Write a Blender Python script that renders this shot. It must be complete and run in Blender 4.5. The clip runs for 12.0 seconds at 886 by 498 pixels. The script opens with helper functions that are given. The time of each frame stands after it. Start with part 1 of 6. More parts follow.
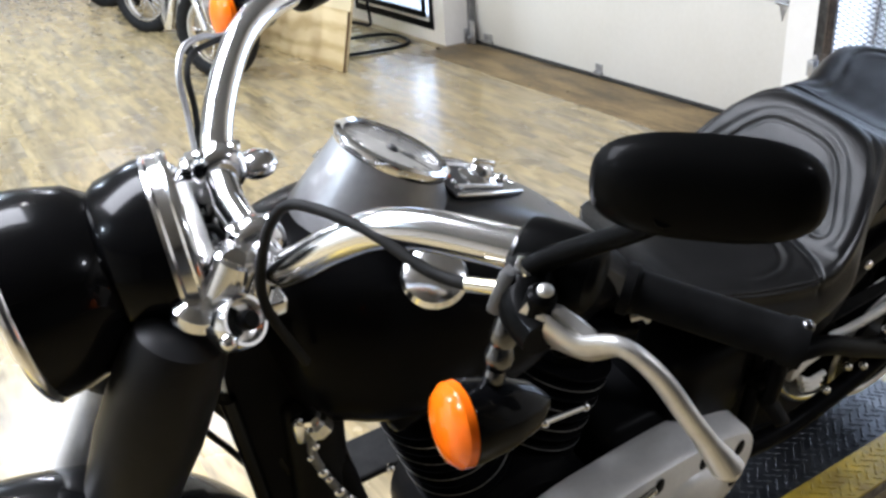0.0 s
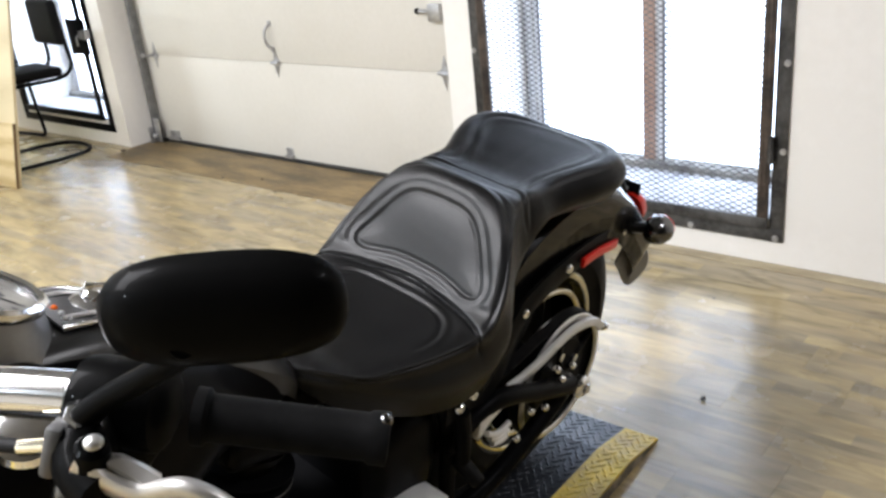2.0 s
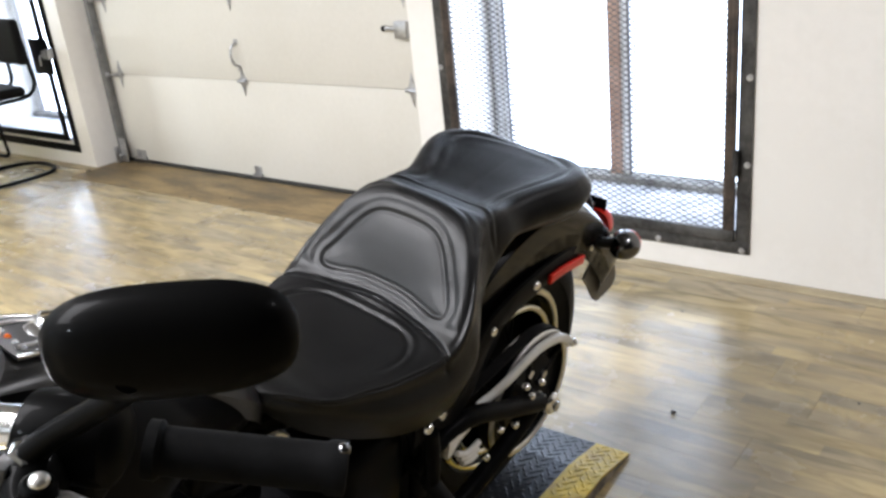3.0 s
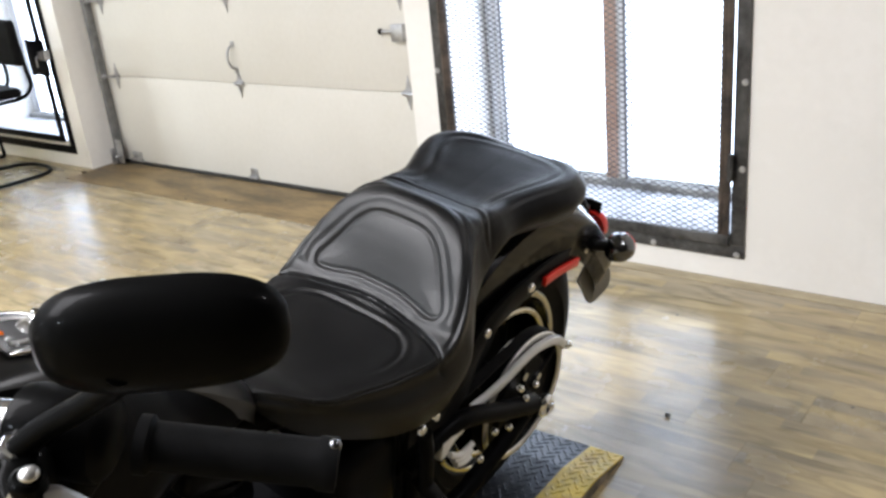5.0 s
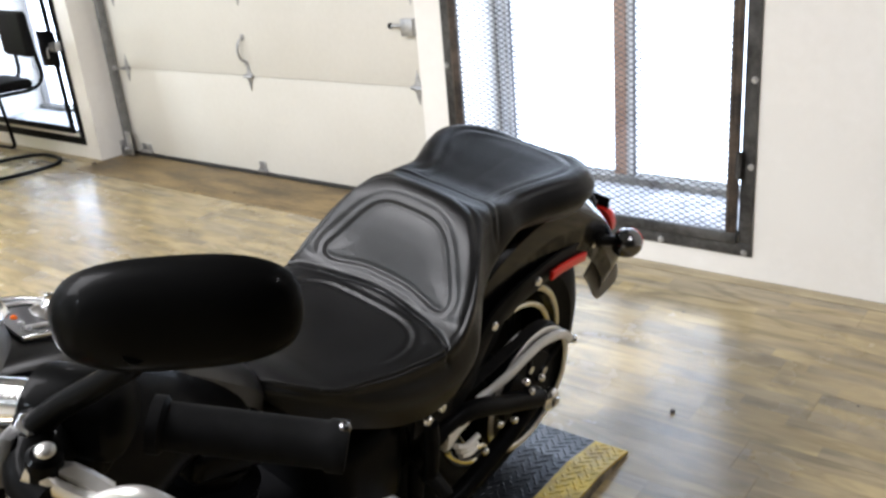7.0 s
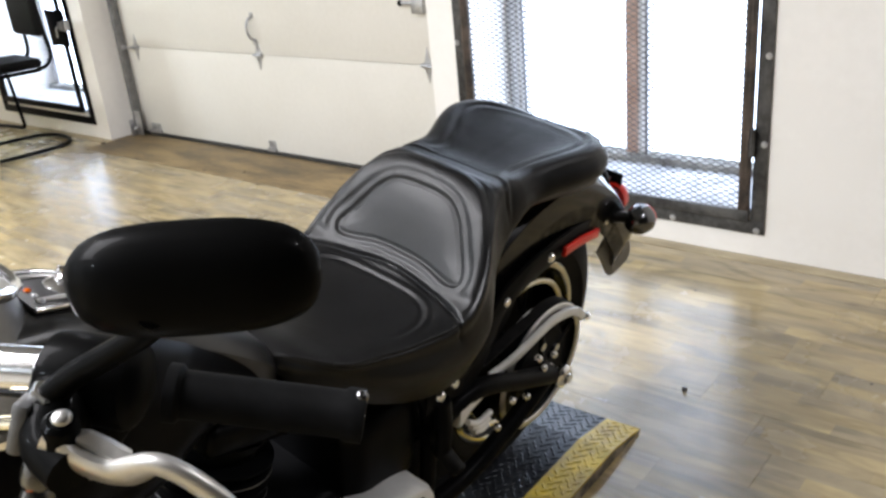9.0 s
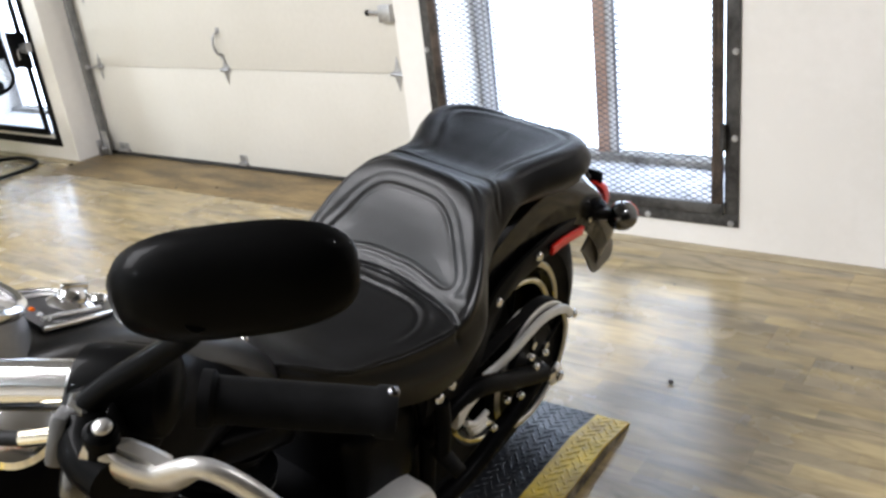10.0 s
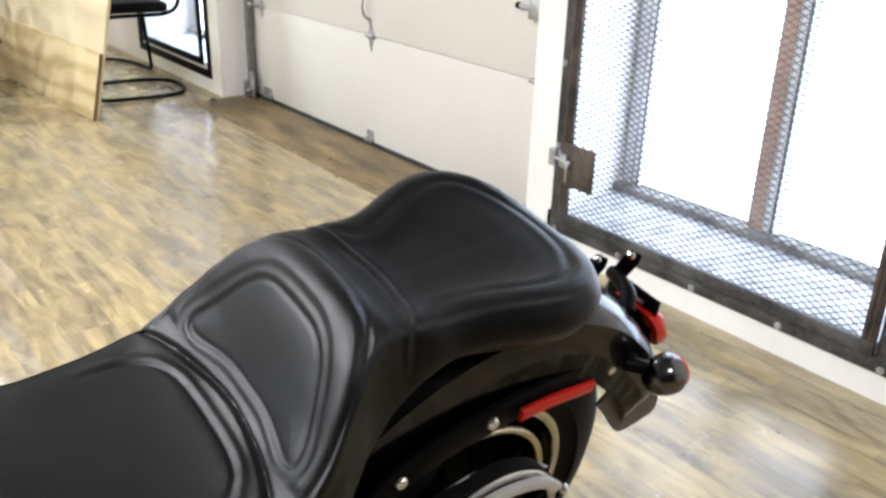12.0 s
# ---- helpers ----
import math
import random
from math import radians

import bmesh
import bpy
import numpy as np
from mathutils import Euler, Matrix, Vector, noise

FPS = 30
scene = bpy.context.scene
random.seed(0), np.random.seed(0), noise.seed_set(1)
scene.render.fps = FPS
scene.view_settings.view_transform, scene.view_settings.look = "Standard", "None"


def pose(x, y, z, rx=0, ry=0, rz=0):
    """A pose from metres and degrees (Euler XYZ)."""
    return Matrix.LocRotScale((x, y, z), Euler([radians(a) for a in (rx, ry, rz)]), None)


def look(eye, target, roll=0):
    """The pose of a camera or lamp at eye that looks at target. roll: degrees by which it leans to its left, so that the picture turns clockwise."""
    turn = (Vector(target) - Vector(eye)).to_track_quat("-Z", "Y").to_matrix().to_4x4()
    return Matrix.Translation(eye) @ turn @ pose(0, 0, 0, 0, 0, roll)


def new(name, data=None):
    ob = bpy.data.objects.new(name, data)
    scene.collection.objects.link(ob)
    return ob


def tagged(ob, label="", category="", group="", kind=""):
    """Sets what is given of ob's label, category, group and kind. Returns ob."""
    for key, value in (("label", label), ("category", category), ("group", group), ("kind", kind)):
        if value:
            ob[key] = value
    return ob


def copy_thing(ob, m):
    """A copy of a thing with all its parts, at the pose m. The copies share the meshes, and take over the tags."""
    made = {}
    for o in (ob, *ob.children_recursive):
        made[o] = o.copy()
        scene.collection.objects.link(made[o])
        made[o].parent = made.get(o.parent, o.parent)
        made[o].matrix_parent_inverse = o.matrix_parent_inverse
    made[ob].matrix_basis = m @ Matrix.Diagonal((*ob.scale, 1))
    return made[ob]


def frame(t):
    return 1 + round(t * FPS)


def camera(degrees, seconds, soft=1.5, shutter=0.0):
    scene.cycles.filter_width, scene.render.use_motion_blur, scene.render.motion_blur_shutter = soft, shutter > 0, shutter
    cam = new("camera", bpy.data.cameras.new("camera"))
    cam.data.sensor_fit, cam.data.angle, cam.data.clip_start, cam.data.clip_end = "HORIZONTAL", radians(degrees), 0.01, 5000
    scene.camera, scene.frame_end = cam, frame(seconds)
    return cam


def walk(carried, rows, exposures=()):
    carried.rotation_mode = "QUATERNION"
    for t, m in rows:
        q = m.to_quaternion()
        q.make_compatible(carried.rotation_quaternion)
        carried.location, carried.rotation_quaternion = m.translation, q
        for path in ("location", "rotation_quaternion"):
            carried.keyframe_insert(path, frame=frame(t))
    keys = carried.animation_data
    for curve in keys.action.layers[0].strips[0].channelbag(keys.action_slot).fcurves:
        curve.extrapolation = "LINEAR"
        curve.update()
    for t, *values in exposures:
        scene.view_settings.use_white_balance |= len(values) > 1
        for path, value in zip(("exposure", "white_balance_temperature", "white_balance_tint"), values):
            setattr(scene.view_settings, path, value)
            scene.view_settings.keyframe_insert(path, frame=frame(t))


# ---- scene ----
cam = camera(53.9, 12.0, 2.8)
PATH = [
    (0, (0.161, 0.215, 1.39), (1.048, 1.779, 0.515), -4.2),
    (0.5, (0.224, 0.219, 1.393), (1.284, 1.677, 0.528), -6.3),
    (1, (0.265, 0.2, 1.395), (1.501, 1.541, 0.573), -6.8),
    (1.5, (0.283, 0.177, 1.393), (1.617, 1.449, 0.617), -6.6),
    (2, (0.294, 0.164, 1.388), (1.682, 1.386, 0.627), -6.0),
    (2.5, (0.302, 0.16, 1.392), (1.72, 1.356, 0.644), -5.9),
    (3, (0.309, 0.161, 1.39), (1.748, 1.339, 0.655), -6.1),
    (5, (0.308, 0.157, 1.385), (1.756, 1.33, 0.658), -5.7),
    (5.5, (0.299, 0.156, 1.383), (1.728, 1.346, 0.647), -5.3),
    (6, (0.301, 0.153, 1.383), (1.742, 1.33, 0.651), -5.5),
    (6.5, (0.299, 0.156, 1.381), (1.731, 1.34, 0.641), -5.3),
    (7, (0.298, 0.153, 1.382), (1.734, 1.337, 0.648), -5.2),
    (9, (0.297, 0.162, 1.37), (1.705, 1.354, 0.598), -5.5),
    (9.5, (0.303, 0.168, 1.368), (1.742, 1.357, 0.65), -6.6),
    (10, (0.261, 0.184, 1.371), (1.717, 1.323, 0.609), -7.2),
    (10.5, (0.3, 0.187, 1.373), (1.747, 1.317, 0.58), -8.8),
    (11, (0.496, 0.14, 1.381), (1.719, 1.521, 0.61), -4.1),
    (11.5, (0.676, 0.152, 1.369), (1.863, 1.556, 0.581), -1.4),
    (12, (0.956, 0.29, 1.359), (2.106, 1.72, 0.564), 1.7),
]
walk(cam, [(t, look(eye, target, roll)) for t, eye, target, roll in PATH], [(0.0, -0.31, 6000, 10), (1.0, -0.34, 6300, 10), (2.0, -0.30, 6450, 10), (10.0, -0.32, 6450, 10), (11.0, -0.26, 6400, 10), (12.0, -0.23, 6400, 10)])

# ---------------------------------------------------------------- light
world = bpy.data.worlds.new("sky_world")
scene.world = world
world.use_nodes = True
wn = world.node_tree
sky = wn.nodes.new("ShaderNodeTexSky")
sky.sky_type, sky.sun_disc = "NISHITA", False
sky.sun_elevation, sky.sun_rotation = radians(48), radians(250)
wn.links.new(sky.outputs[0], wn.nodes["Background"].inputs[0])
wn.nodes["Background"].inputs[1].default_value = 0.15

sun = new("sun", bpy.data.lights.new("sun", "SUN"))
sun.data.energy, sun.data.angle, sun.data.color = 5.0, radians(0.5), (1.0, 0.96, 0.9)
sun.matrix_world = look((-6, -3, 9), (0, 0, 0))


def area_lamp(name, m, sx, sy, power, colour):
    d = bpy.data.lights.new(name, "AREA")
    d.shape, d.size, d.size_y, d.energy, d.color = "RECTANGLE", sx, sy, power, colour
    ob = new(name, d)
    ob.matrix_world = m
    return ob


# daylight standing in the two window openings
DAY = (0.66, 0.79, 1.0)
area_lamp("window_daylight", pose(3.735, 1.84, 1.14, 0, 90, 0), 1.98, 1.24, 71, DAY)
area_lamp("window_daylight", pose(3.735, 6.21, 1.14, 0, 90, 0), 1.98, 1.14, 140, DAY)

# ---------------------------------------------------------------- materials


def material(name, colour, rough=0.5, metal=0.0, coat=0.0, spec=0.5):
    m = bpy.data.materials.new(name)
    m.use_nodes = True
    b = m.node_tree.nodes["Principled BSDF"]
    b.inputs["Base Color"].default_value = (*colour, 1)
    b.inputs["Roughness"].default_value = rough
    b.inputs["Metallic"].default_value = metal
    b.inputs["Coat Weight"].default_value = coat
    b.inputs["Coat Roughness"].default_value = 0.05
    b.inputs["Specular IOR Level"].default_value = spec
    return m


def wear(m, dark, light, scale=6.0, fine=60.0, rough=None, bump=0.0, bump_scale=200.0, stretch=(1, 1, 1)):
    """Colour between two tones by a coarse and a fine noise, roughness range and fine relief, all in metres."""
    t = m.node_tree
    n, ln = t.nodes, t.links
    b = n["Principled BSDF"]
    tc = n.new("ShaderNodeTexCoord")
    mp = n.new("ShaderNodeMapping")
    mp.inputs["Scale"].default_value = stretch
    ln.new(tc.outputs["Object"], mp.inputs["Vector"])
    src = mp.outputs["Vector"]
    a = n.new("ShaderNodeTexNoise")
    a.inputs["Scale"].default_value, a.inputs["Detail"].default_value = scale, 5
    c = n.new("ShaderNodeTexNoise")
    c.inputs["Scale"].default_value, c.inputs["Detail"].default_value = fine, 3
    ln.new(src, a.inputs["Vector"]), ln.new(src, c.inputs["Vector"])
    mix = n.new("ShaderNodeMath")
    mix.operation = "MULTIPLY_ADD"
    mix.inputs[1].default_value, mix.inputs[2].default_value = 0.35, -0.175
    ln.new(c.outputs["Fac"], mix.inputs[0])
    add = n.new("ShaderNodeMath")
    add.operation = "ADD"
    ln.new(a.outputs["Fac"], add.inputs[0]), ln.new(mix.outputs[0], add.inputs[1])
    ramp = n.new("ShaderNodeValToRGB")
    ramp.color_ramp.elements[0].position, ramp.color_ramp.elements[1].position = 0.34, 0.66
    ramp.color_ramp.elements[0].color, ramp.color_ramp.elements[1].color = (*dark, 1), (*light, 1)
    ln.new(add.outputs[0], ramp.inputs[0]), ln.new(ramp.outputs[0], b.inputs["Base Color"])
    if rough:
        mr = n.new("ShaderNodeMapRange")
        mr.inputs["To Min"].default_value, mr.inputs["To Max"].default_value = rough
        ln.new(add.outputs[0], mr.inputs["Value"]), ln.new(mr.outputs[0], b.inputs["Roughness"])
    if bump:
        g = n.new("ShaderNodeTexNoise")
        g.inputs["Scale"].default_value, g.inputs["Detail"].default_value = bump_scale, 4
        ln.new(src, g.inputs["Vector"])
        bp = n.new("ShaderNodeBump")
        bp.inputs["Strength"].default_value, bp.inputs["Distance"].default_value = bump, 0.002
        ln.new(g.outputs["Fac"], bp.inputs["Height"]), ln.new(bp.outputs[0], b.inputs["Normal"])
    return m


def plank_material(name, island):
    """Wood-look vinyl planks: long grain, a tone of its own for each plank."""
    m = bpy.data.materials.new(name)
    m.use_nodes = True
    t = m.node_tree
    n, ln = t.nodes, t.links
    b = n["Principled BSDF"]
    tc = n.new("ShaderNodeTexCoord")
    if island:
        r = n.new("ShaderNodeNewGeometry").outputs["Random Per Island"]
    else:
        r = n.new("ShaderNodeObjectInfo").outputs["Random"]
    k = n.new("ShaderNodeMath")
    k.operation, k.inputs[1].default_value = "MULTIPLY", 43.0
    ln.new(r, k.inputs[0])
    ad = n.new("ShaderNodeVectorMath")
    ad.operation = "ADD"
    ln.new(tc.outputs["Object"], ad.inputs[0]), ln.new(k.outputs[0], ad.inputs[1])

    def grain(scale, sx, sy, detail, dist):
        mp = n.new("ShaderNodeMapping")
        mp.inputs["Scale"].default_value = (sx, sy, 1)
        x = n.new("ShaderNodeTexNoise")
        x.inputs["Scale"].default_value, x.inputs["Detail"].default_value, x.inputs["Distortion"].default_value = scale, detail, dist
        ln.new(ad.outputs[0], mp.inputs[0]), ln.new(mp.outputs[0], x.inputs["Vector"])
        return x.outputs["Fac"]

    broad, fine = grain(4.5, 4.2, 0.9, 7, 1.0), grain(10.0, 7.0, 0.4, 6, 0.4)
    tone = n.new("ShaderNodeValToRGB")
    e = tone.color_ramp.elements
    e[0].position, e[0].color = 0.0, (0.312, 0.261, 0.171, 1)
    e[1].position, e[1].color = 1.0, (0.426, 0.353, 0.225, 1)
    for p, c in ((0.2, (0.468, 0.376, 0.203, 1)), (0.36, (0.328, 0.279, 0.191, 1)), (0.5, (0.416, 0.338, 0.194, 1)), (0.64, (0.499, 0.406, 0.225, 1)), (0.8, (0.348, 0.303, 0.216, 1))):
        x = e.new(p)
        x.color = c
    # three printed strips across a plank, broken into short lengths, each with a tone of its own
    sep = n.new("ShaderNodeSeparateXYZ")
    ln.new(tc.outputs["Object"], sep.inputs[0])

    def math_node(op, a, b_=0.0, c=0.0):
        x = n.new("ShaderNodeMath")
        x.operation = op
        for k_, v_ in enumerate((a, b_, c)):
            if isinstance(v_, (int, float)):
                x.inputs[k_].default_value = v_
            else:
                ln.new(v_, x.inputs[k_])
        return x.outputs[0]

    row = math_node("FLOOR", math_node("DIVIDE", math_node("SUBTRACT", sep.outputs["X"], 3.198 if island else -0.076), 0.152 / 3))
    col = math_node("FLOOR", math_node("MULTIPLY_ADD", sep.outputs["Y"], 2.3, math_node("MULTIPLY_ADD", row, 0.37, math_node("MULTIPLY", r, 9.0))))
    cell = n.new("ShaderNodeCombineXYZ")
    ln.new(row, cell.inputs[0]), ln.new(col, cell.inputs[1]), ln.new(math_node("MULTIPLY", r, 31.0), cell.inputs[2])
    pick = n.new("ShaderNodeTexWhiteNoise")
    ln.new(cell.outputs[0], pick.inputs["Vector"])
    ln.new(math_node("MULTIPLY_ADD", pick.outputs["Value"], 0.52, math_node("MULTIPLY", r, 0.48)), tone.inputs[0])
    streak = n.new("ShaderNodeValToRGB")
    s = streak.color_ramp.elements
    s[0].position, s[0].color = 0.31, (0.54, 0.515, 0.48, 1)
    s[1].position, s[1].color = 0.68, (1.15, 1.11, 1.02, 1)
    ln.new(broad, streak.inputs[0])
    mul = n.new("ShaderNodeMix")
    mul.data_type, mul.blend_type = "RGBA", "MULTIPLY"
    mul.inputs["Factor"].default_value = 1.0
    ln.new(tone.outputs[0], mul.inputs["A"]), ln.new(streak.outputs[0], mul.inputs["B"])
    fr = n.new("ShaderNodeValToRGB")
    f = fr.color_ramp.elements
    f[0].position, f[0].color = 0.30, (0.66, 0.63, 0.58, 1)
    f[1].position, f[1].color = 0.75, (1.06, 1.05, 1.03, 1)
    ln.new(fine, fr.inputs[0])
    mu2 = n.new("ShaderNodeMix")
    mu2.data_type, mu2.blend_type = "RGBA", "MULTIPLY"
    mu2.inputs["Factor"].default_value = 0.4
    ln.new(mul.outputs["Result"], mu2.inputs["A"]), ln.new(fr.outputs[0], mu2.inputs["B"])
    cloud = n.new("ShaderNodeTexNoise")                 # cloudy foot-worn patches
    cloud.inputs["Scale"].default_value, cloud.inputs["Detail"].default_value = 3.2, 6
    ln.new(ad.outputs[0], cloud.inputs["Vector"])
    cr = n.new("ShaderNodeValToRGB")
    g = cr.color_ramp.elements
    g[0].position, g[0].color = 0.36, (0.70, 0.70, 0.715, 1)
    g[1].position, g[1].color = 0.60, (1.05, 1.04, 1.02, 1)
    ln.new(cloud.outputs["Fac"], cr.inputs[0])
    mu3 = n.new("ShaderNodeMix")
    mu3.data_type, mu3.blend_type = "RGBA", "MULTIPLY"
    mu3.inputs["Factor"].default_value = 0.40
    ln.new(mu2.outputs["Result"], mu3.inputs["A"]), ln.new(cr.outputs[0], mu3.inputs["B"])
    fleck = n.new("ShaderNodeValToRGB")                 # short dark figure marks along the grain
    q = fleck.color_ramp.elements
    q[0].position, q[0].color = 0.61, (1, 1, 1, 1)
    q[1].position, q[1].color = 0.74, (0.66, 0.63, 0.60, 1)
    ln.new(grain(13.0, 2.6, 0.55, 4, 0.6), fleck.inputs[0])
    mu4 = n.new("ShaderNodeMix")
    mu4.data_type, mu4.blend_type = "RGBA", "MULTIPLY"
    mu4.inputs["Factor"].default_value = 1.0
    ln.new(mu3.outputs["Result"], mu4.inputs["A"]), ln.new(fleck.outputs[0], mu4.inputs["B"])
    b.inputs["Specular IOR Level"].default_value = 0.78
    ln.new(mu4.outputs["Result"], b.inputs["Base Color"])
    mr = n.new("ShaderNodeMapRange")
    mr.inputs["To Min"].default_value, mr.inputs["To Max"].default_value = 0.29, 0.22
    mr.inputs["From Min"].default_value, mr.inputs["From Max"].default_value = 0.36, 0.62
    ln.new(cloud.outputs["Fac"], mr.inputs["Value"]), ln.new(mr.outputs[0], b.inputs["Roughness"])
    bp = n.new("ShaderNodeBump")
    bp.inputs["Strength"].default_value, bp.inputs["Distance"].default_value = 0.14, 0.001
    ln.new(fine, bp.inputs["Height"]), ln.new(bp.outputs[0], b.inputs["Normal"])
    return m


def ply_material(name, dark, light, scale, twist):
    """Rotary-cut veneer: long flame figure along the sheet, with fine pores."""
    m = material(name, light, 0.55)
    t = m.node_tree
    n, ln = t.nodes, t.links
    b = n["Principled BSDF"]
    tc, mp = n.new("ShaderNodeTexCoord"), n.new("ShaderNodeMapping")
    mp.inputs["Scale"].default_value = (1, 0.42, 1.0)
    ln.new(tc.outputs["Object"], mp.inputs[0])
    wave = n.new("ShaderNodeTexWave")
    wave.bands_direction = "Z"
    wave.inputs["Scale"].default_value, wave.inputs["Distortion"].default_value = scale, twist
    wave.inputs["Detail"].default_value, wave.inputs["Detail Scale"].default_value = 4.0, 1.1
    ln.new(mp.outputs[0], wave.inputs["Vector"])
    mp2, pores = n.new("ShaderNodeMapping"), n.new("ShaderNodeTexNoise")
    mp2.inputs["Scale"].default_value = (1, 2.0, 40.0)
    pores.inputs["Scale"].default_value, pores.inputs["Detail"].default_value = 5.0, 5
    ln.new(tc.outputs["Object"], mp2.inputs[0]), ln.new(mp2.outputs[0], pores.inputs["Vector"])
    mix = n.new("ShaderNodeMath")
    mix.operation, mix.inputs[1].default_value = "MULTIPLY_ADD", 0.5
    half = n.new("ShaderNodeMath")
    half.operation, half.inputs[1].default_value = "MULTIPLY", 0.5
    ln.new(wave.outputs["Fac"], half.inputs[0])
    ln.new(pores.outputs["Fac"], mix.inputs[0]), ln.new(half.outputs[0], mix.inputs[2])
    ramp = n.new("ShaderNodeValToRGB")
    ramp.color_ramp.elements[0].position, ramp.color_ramp.elements[1].position = 0.12, 0.62
    ramp.color_ramp.elements[0].color, ramp.color_ramp.elements[1].color = (*dark, 1), (*light, 1)
    ln.new(mix.outputs[0], ramp.inputs[0]), ln.new(ramp.outputs[0], b.inputs["Base Color"])
    return m


M_WALL = wear(material("white_wall_paint", (0.8, 0.8, 0.78), 0.7), (0.78, 0.755, 0.71), (0.84, 0.815, 0.775), 1.5, 25, (0.6, 0.8), 0.25, 120)
M_DOOR = wear(material("cream_door_paint", (0.8, 0.78, 0.7), 0.45), (0.63, 0.602, 0.535), (0.68, 0.652, 0.59), 1.2, 40, (0.35, 0.55), 0.15, 400)
M_GALV = wear(material("galvanised_steel", (0.5, 0.5, 0.5), 0.4, 0.9), (0.36, 0.36, 0.37), (0.58, 0.58, 0.59), 18, 120, (0.3, 0.55))
M_SEAL = wear(material("black_rubber_seal", (0.02, 0.02, 0.02), 0.7), (0.012, 0.012, 0.012), (0.04, 0.036, 0.03), 9, 60)
M_STEEL = wear(material("raw_dark_steel", (0.06, 0.06, 0.06), 0.5, 0.55), (0.035, 0.034, 0.034), (0.12, 0.118, 0.115), 7, 55, (0.4, 0.65), 0.2, 160)
M_RUST = wear(material("rusty_steel_channel", (0.1, 0.07, 0.05), 0.6, 0.4), (0.035, 0.03, 0.028), (0.13, 0.10, 0.08), 9, 60, (0.45, 0.7))
M_MESH = wear(material("expanded_steel_mesh", (0.1, 0.1, 0.1), 0.5, 0.5), (0.07, 0.07, 0.07), (0.16, 0.16, 0.16), 14, 80)
M_BLACKSTEEL = material("black_painted_steel", (0.004, 0.004, 0.0044), 0.42, 0, 0, 0.06)
M_SILL = wear(material("dirty_white_sill", (0.6, 0.6, 0.6), 0.7), (0.36, 0.37, 0.40), (0.78, 0.79, 0.82), 9, 50, (0.5, 0.8), 0.3, 90)
M_GRIME = wear(material("grimy_sill_edge", (0.2, 0.19, 0.18), 0.8), (0.09, 0.085, 0.08), (0.32, 0.31, 0.29), 9, 45)
M_BROWN = wear(material("brown_window_frame", (0.3, 0.13, 0.07), 0.5), (0.36, 0.21, 0.15), (0.50, 0.32, 0.24), 6, 50)
M_GREYFRAME = wear(material("grey_window_frame", (0.42, 0.40, 0.37), 0.5, 0.2), (0.40, 0.38, 0.36), (0.62, 0.60, 0.57), 6, 50)
M_PALEFRAME = wear(material("pale_window_frame", (0.8, 0.8, 0.82), 0.45), (0.74, 0.74, 0.76), (0.84, 0.84, 0.86), 6, 50)
M_BEAD = wear(material("dark_window_bead", (0.10, 0.10, 0.12), 0.5), (0.07, 0.07, 0.085), (0.16, 0.16, 0.18), 9, 60)
M_OUT = wear(material("outside_concrete", (0.75, 0.74, 0.72), 0.8), (0.68, 0.67, 0.65), (0.80, 0.79, 0.77), 0.8, 9)
M_OUTWALL = wear(material("outside_white_wall", (0.82, 0.82, 0.8), 0.8), (0.78, 0.78, 0.76), (0.84, 0.84, 0.83), 0.7, 9)
M_CREAMWALL = wear(material("cream_wall_paint", (0.62, 0.57, 0.50), 0.7), (0.60, 0.555, 0.48), (0.68, 0.63, 0.56), 1.5, 25)
# dark tone for unseen walls, keeps reflections in the black bike parts dark
M_DARKWALL = wear(material("dark_unseen_wall", (0.045, 0.045, 0.046), 0.8), (0.035, 0.035, 0.036), (0.055, 0.055, 0.056), 1.5, 25)
M_CEIL = wear(material("grey_ceiling_paint", (0.18, 0.18, 0.18), 0.8), (0.16, 0.16, 0.16), (0.20, 0.20, 0.20), 1.5, 20)
M_PLANK = plank_material("wood_look_vinyl_plank", False)
M_PLANKS = plank_material("wood_look_vinyl_planks", True)
M_SLAB = wear(material("floor_underlay", (0.2, 0.16, 0.11), 0.8), (0.30, 0.25, 0.17), (0.38, 0.32, 0.22), 3, 40)
M_THRESH = wear(material("worn_plywood_threshold", (0.3, 0.2, 0.1), 0.6), (0.10, 0.070, 0.034), (0.29, 0.205, 0.098), 3.2, 26, (0.45, 0.7), 0.4, 90, (3.2, 0.8, 1))
M_BORDER = wear(material("worn_border_board", (0.36, 0.3, 0.2), 0.5), (0.26, 0.21, 0.13), (0.44, 0.37, 0.235), 3.2, 26, (0.4, 0.6), 0.2, 90, (3.2, 0.8, 1))
M_PLY = ply_material("pale_plywood", (0.56, 0.455, 0.27), (0.69, 0.585, 0.37), 1.1, 5.0)
M_PLY2 = ply_material("figured_plywood", (0.42, 0.295, 0.125), (0.63, 0.495, 0.27), 2.4, 9.0)
M_PLYEDGE = wear(material("plywood_edge", (0.45, 0.28, 0.12), 0.7), (0.10, 0.062, 0.028), (0.22, 0.14, 0.065), 4, 90, None, 0, 1, (40, 1, 1))
M_PAINT = material("black_gloss_paint", (0.003, 0.003, 0.0033), 0.22, 0.0, 0.16, 0.05)
M_FENDER = material("black_fender_lacquer", (0.003, 0.003, 0.0033), 0.25, 0.0, 0.5, 0.10)
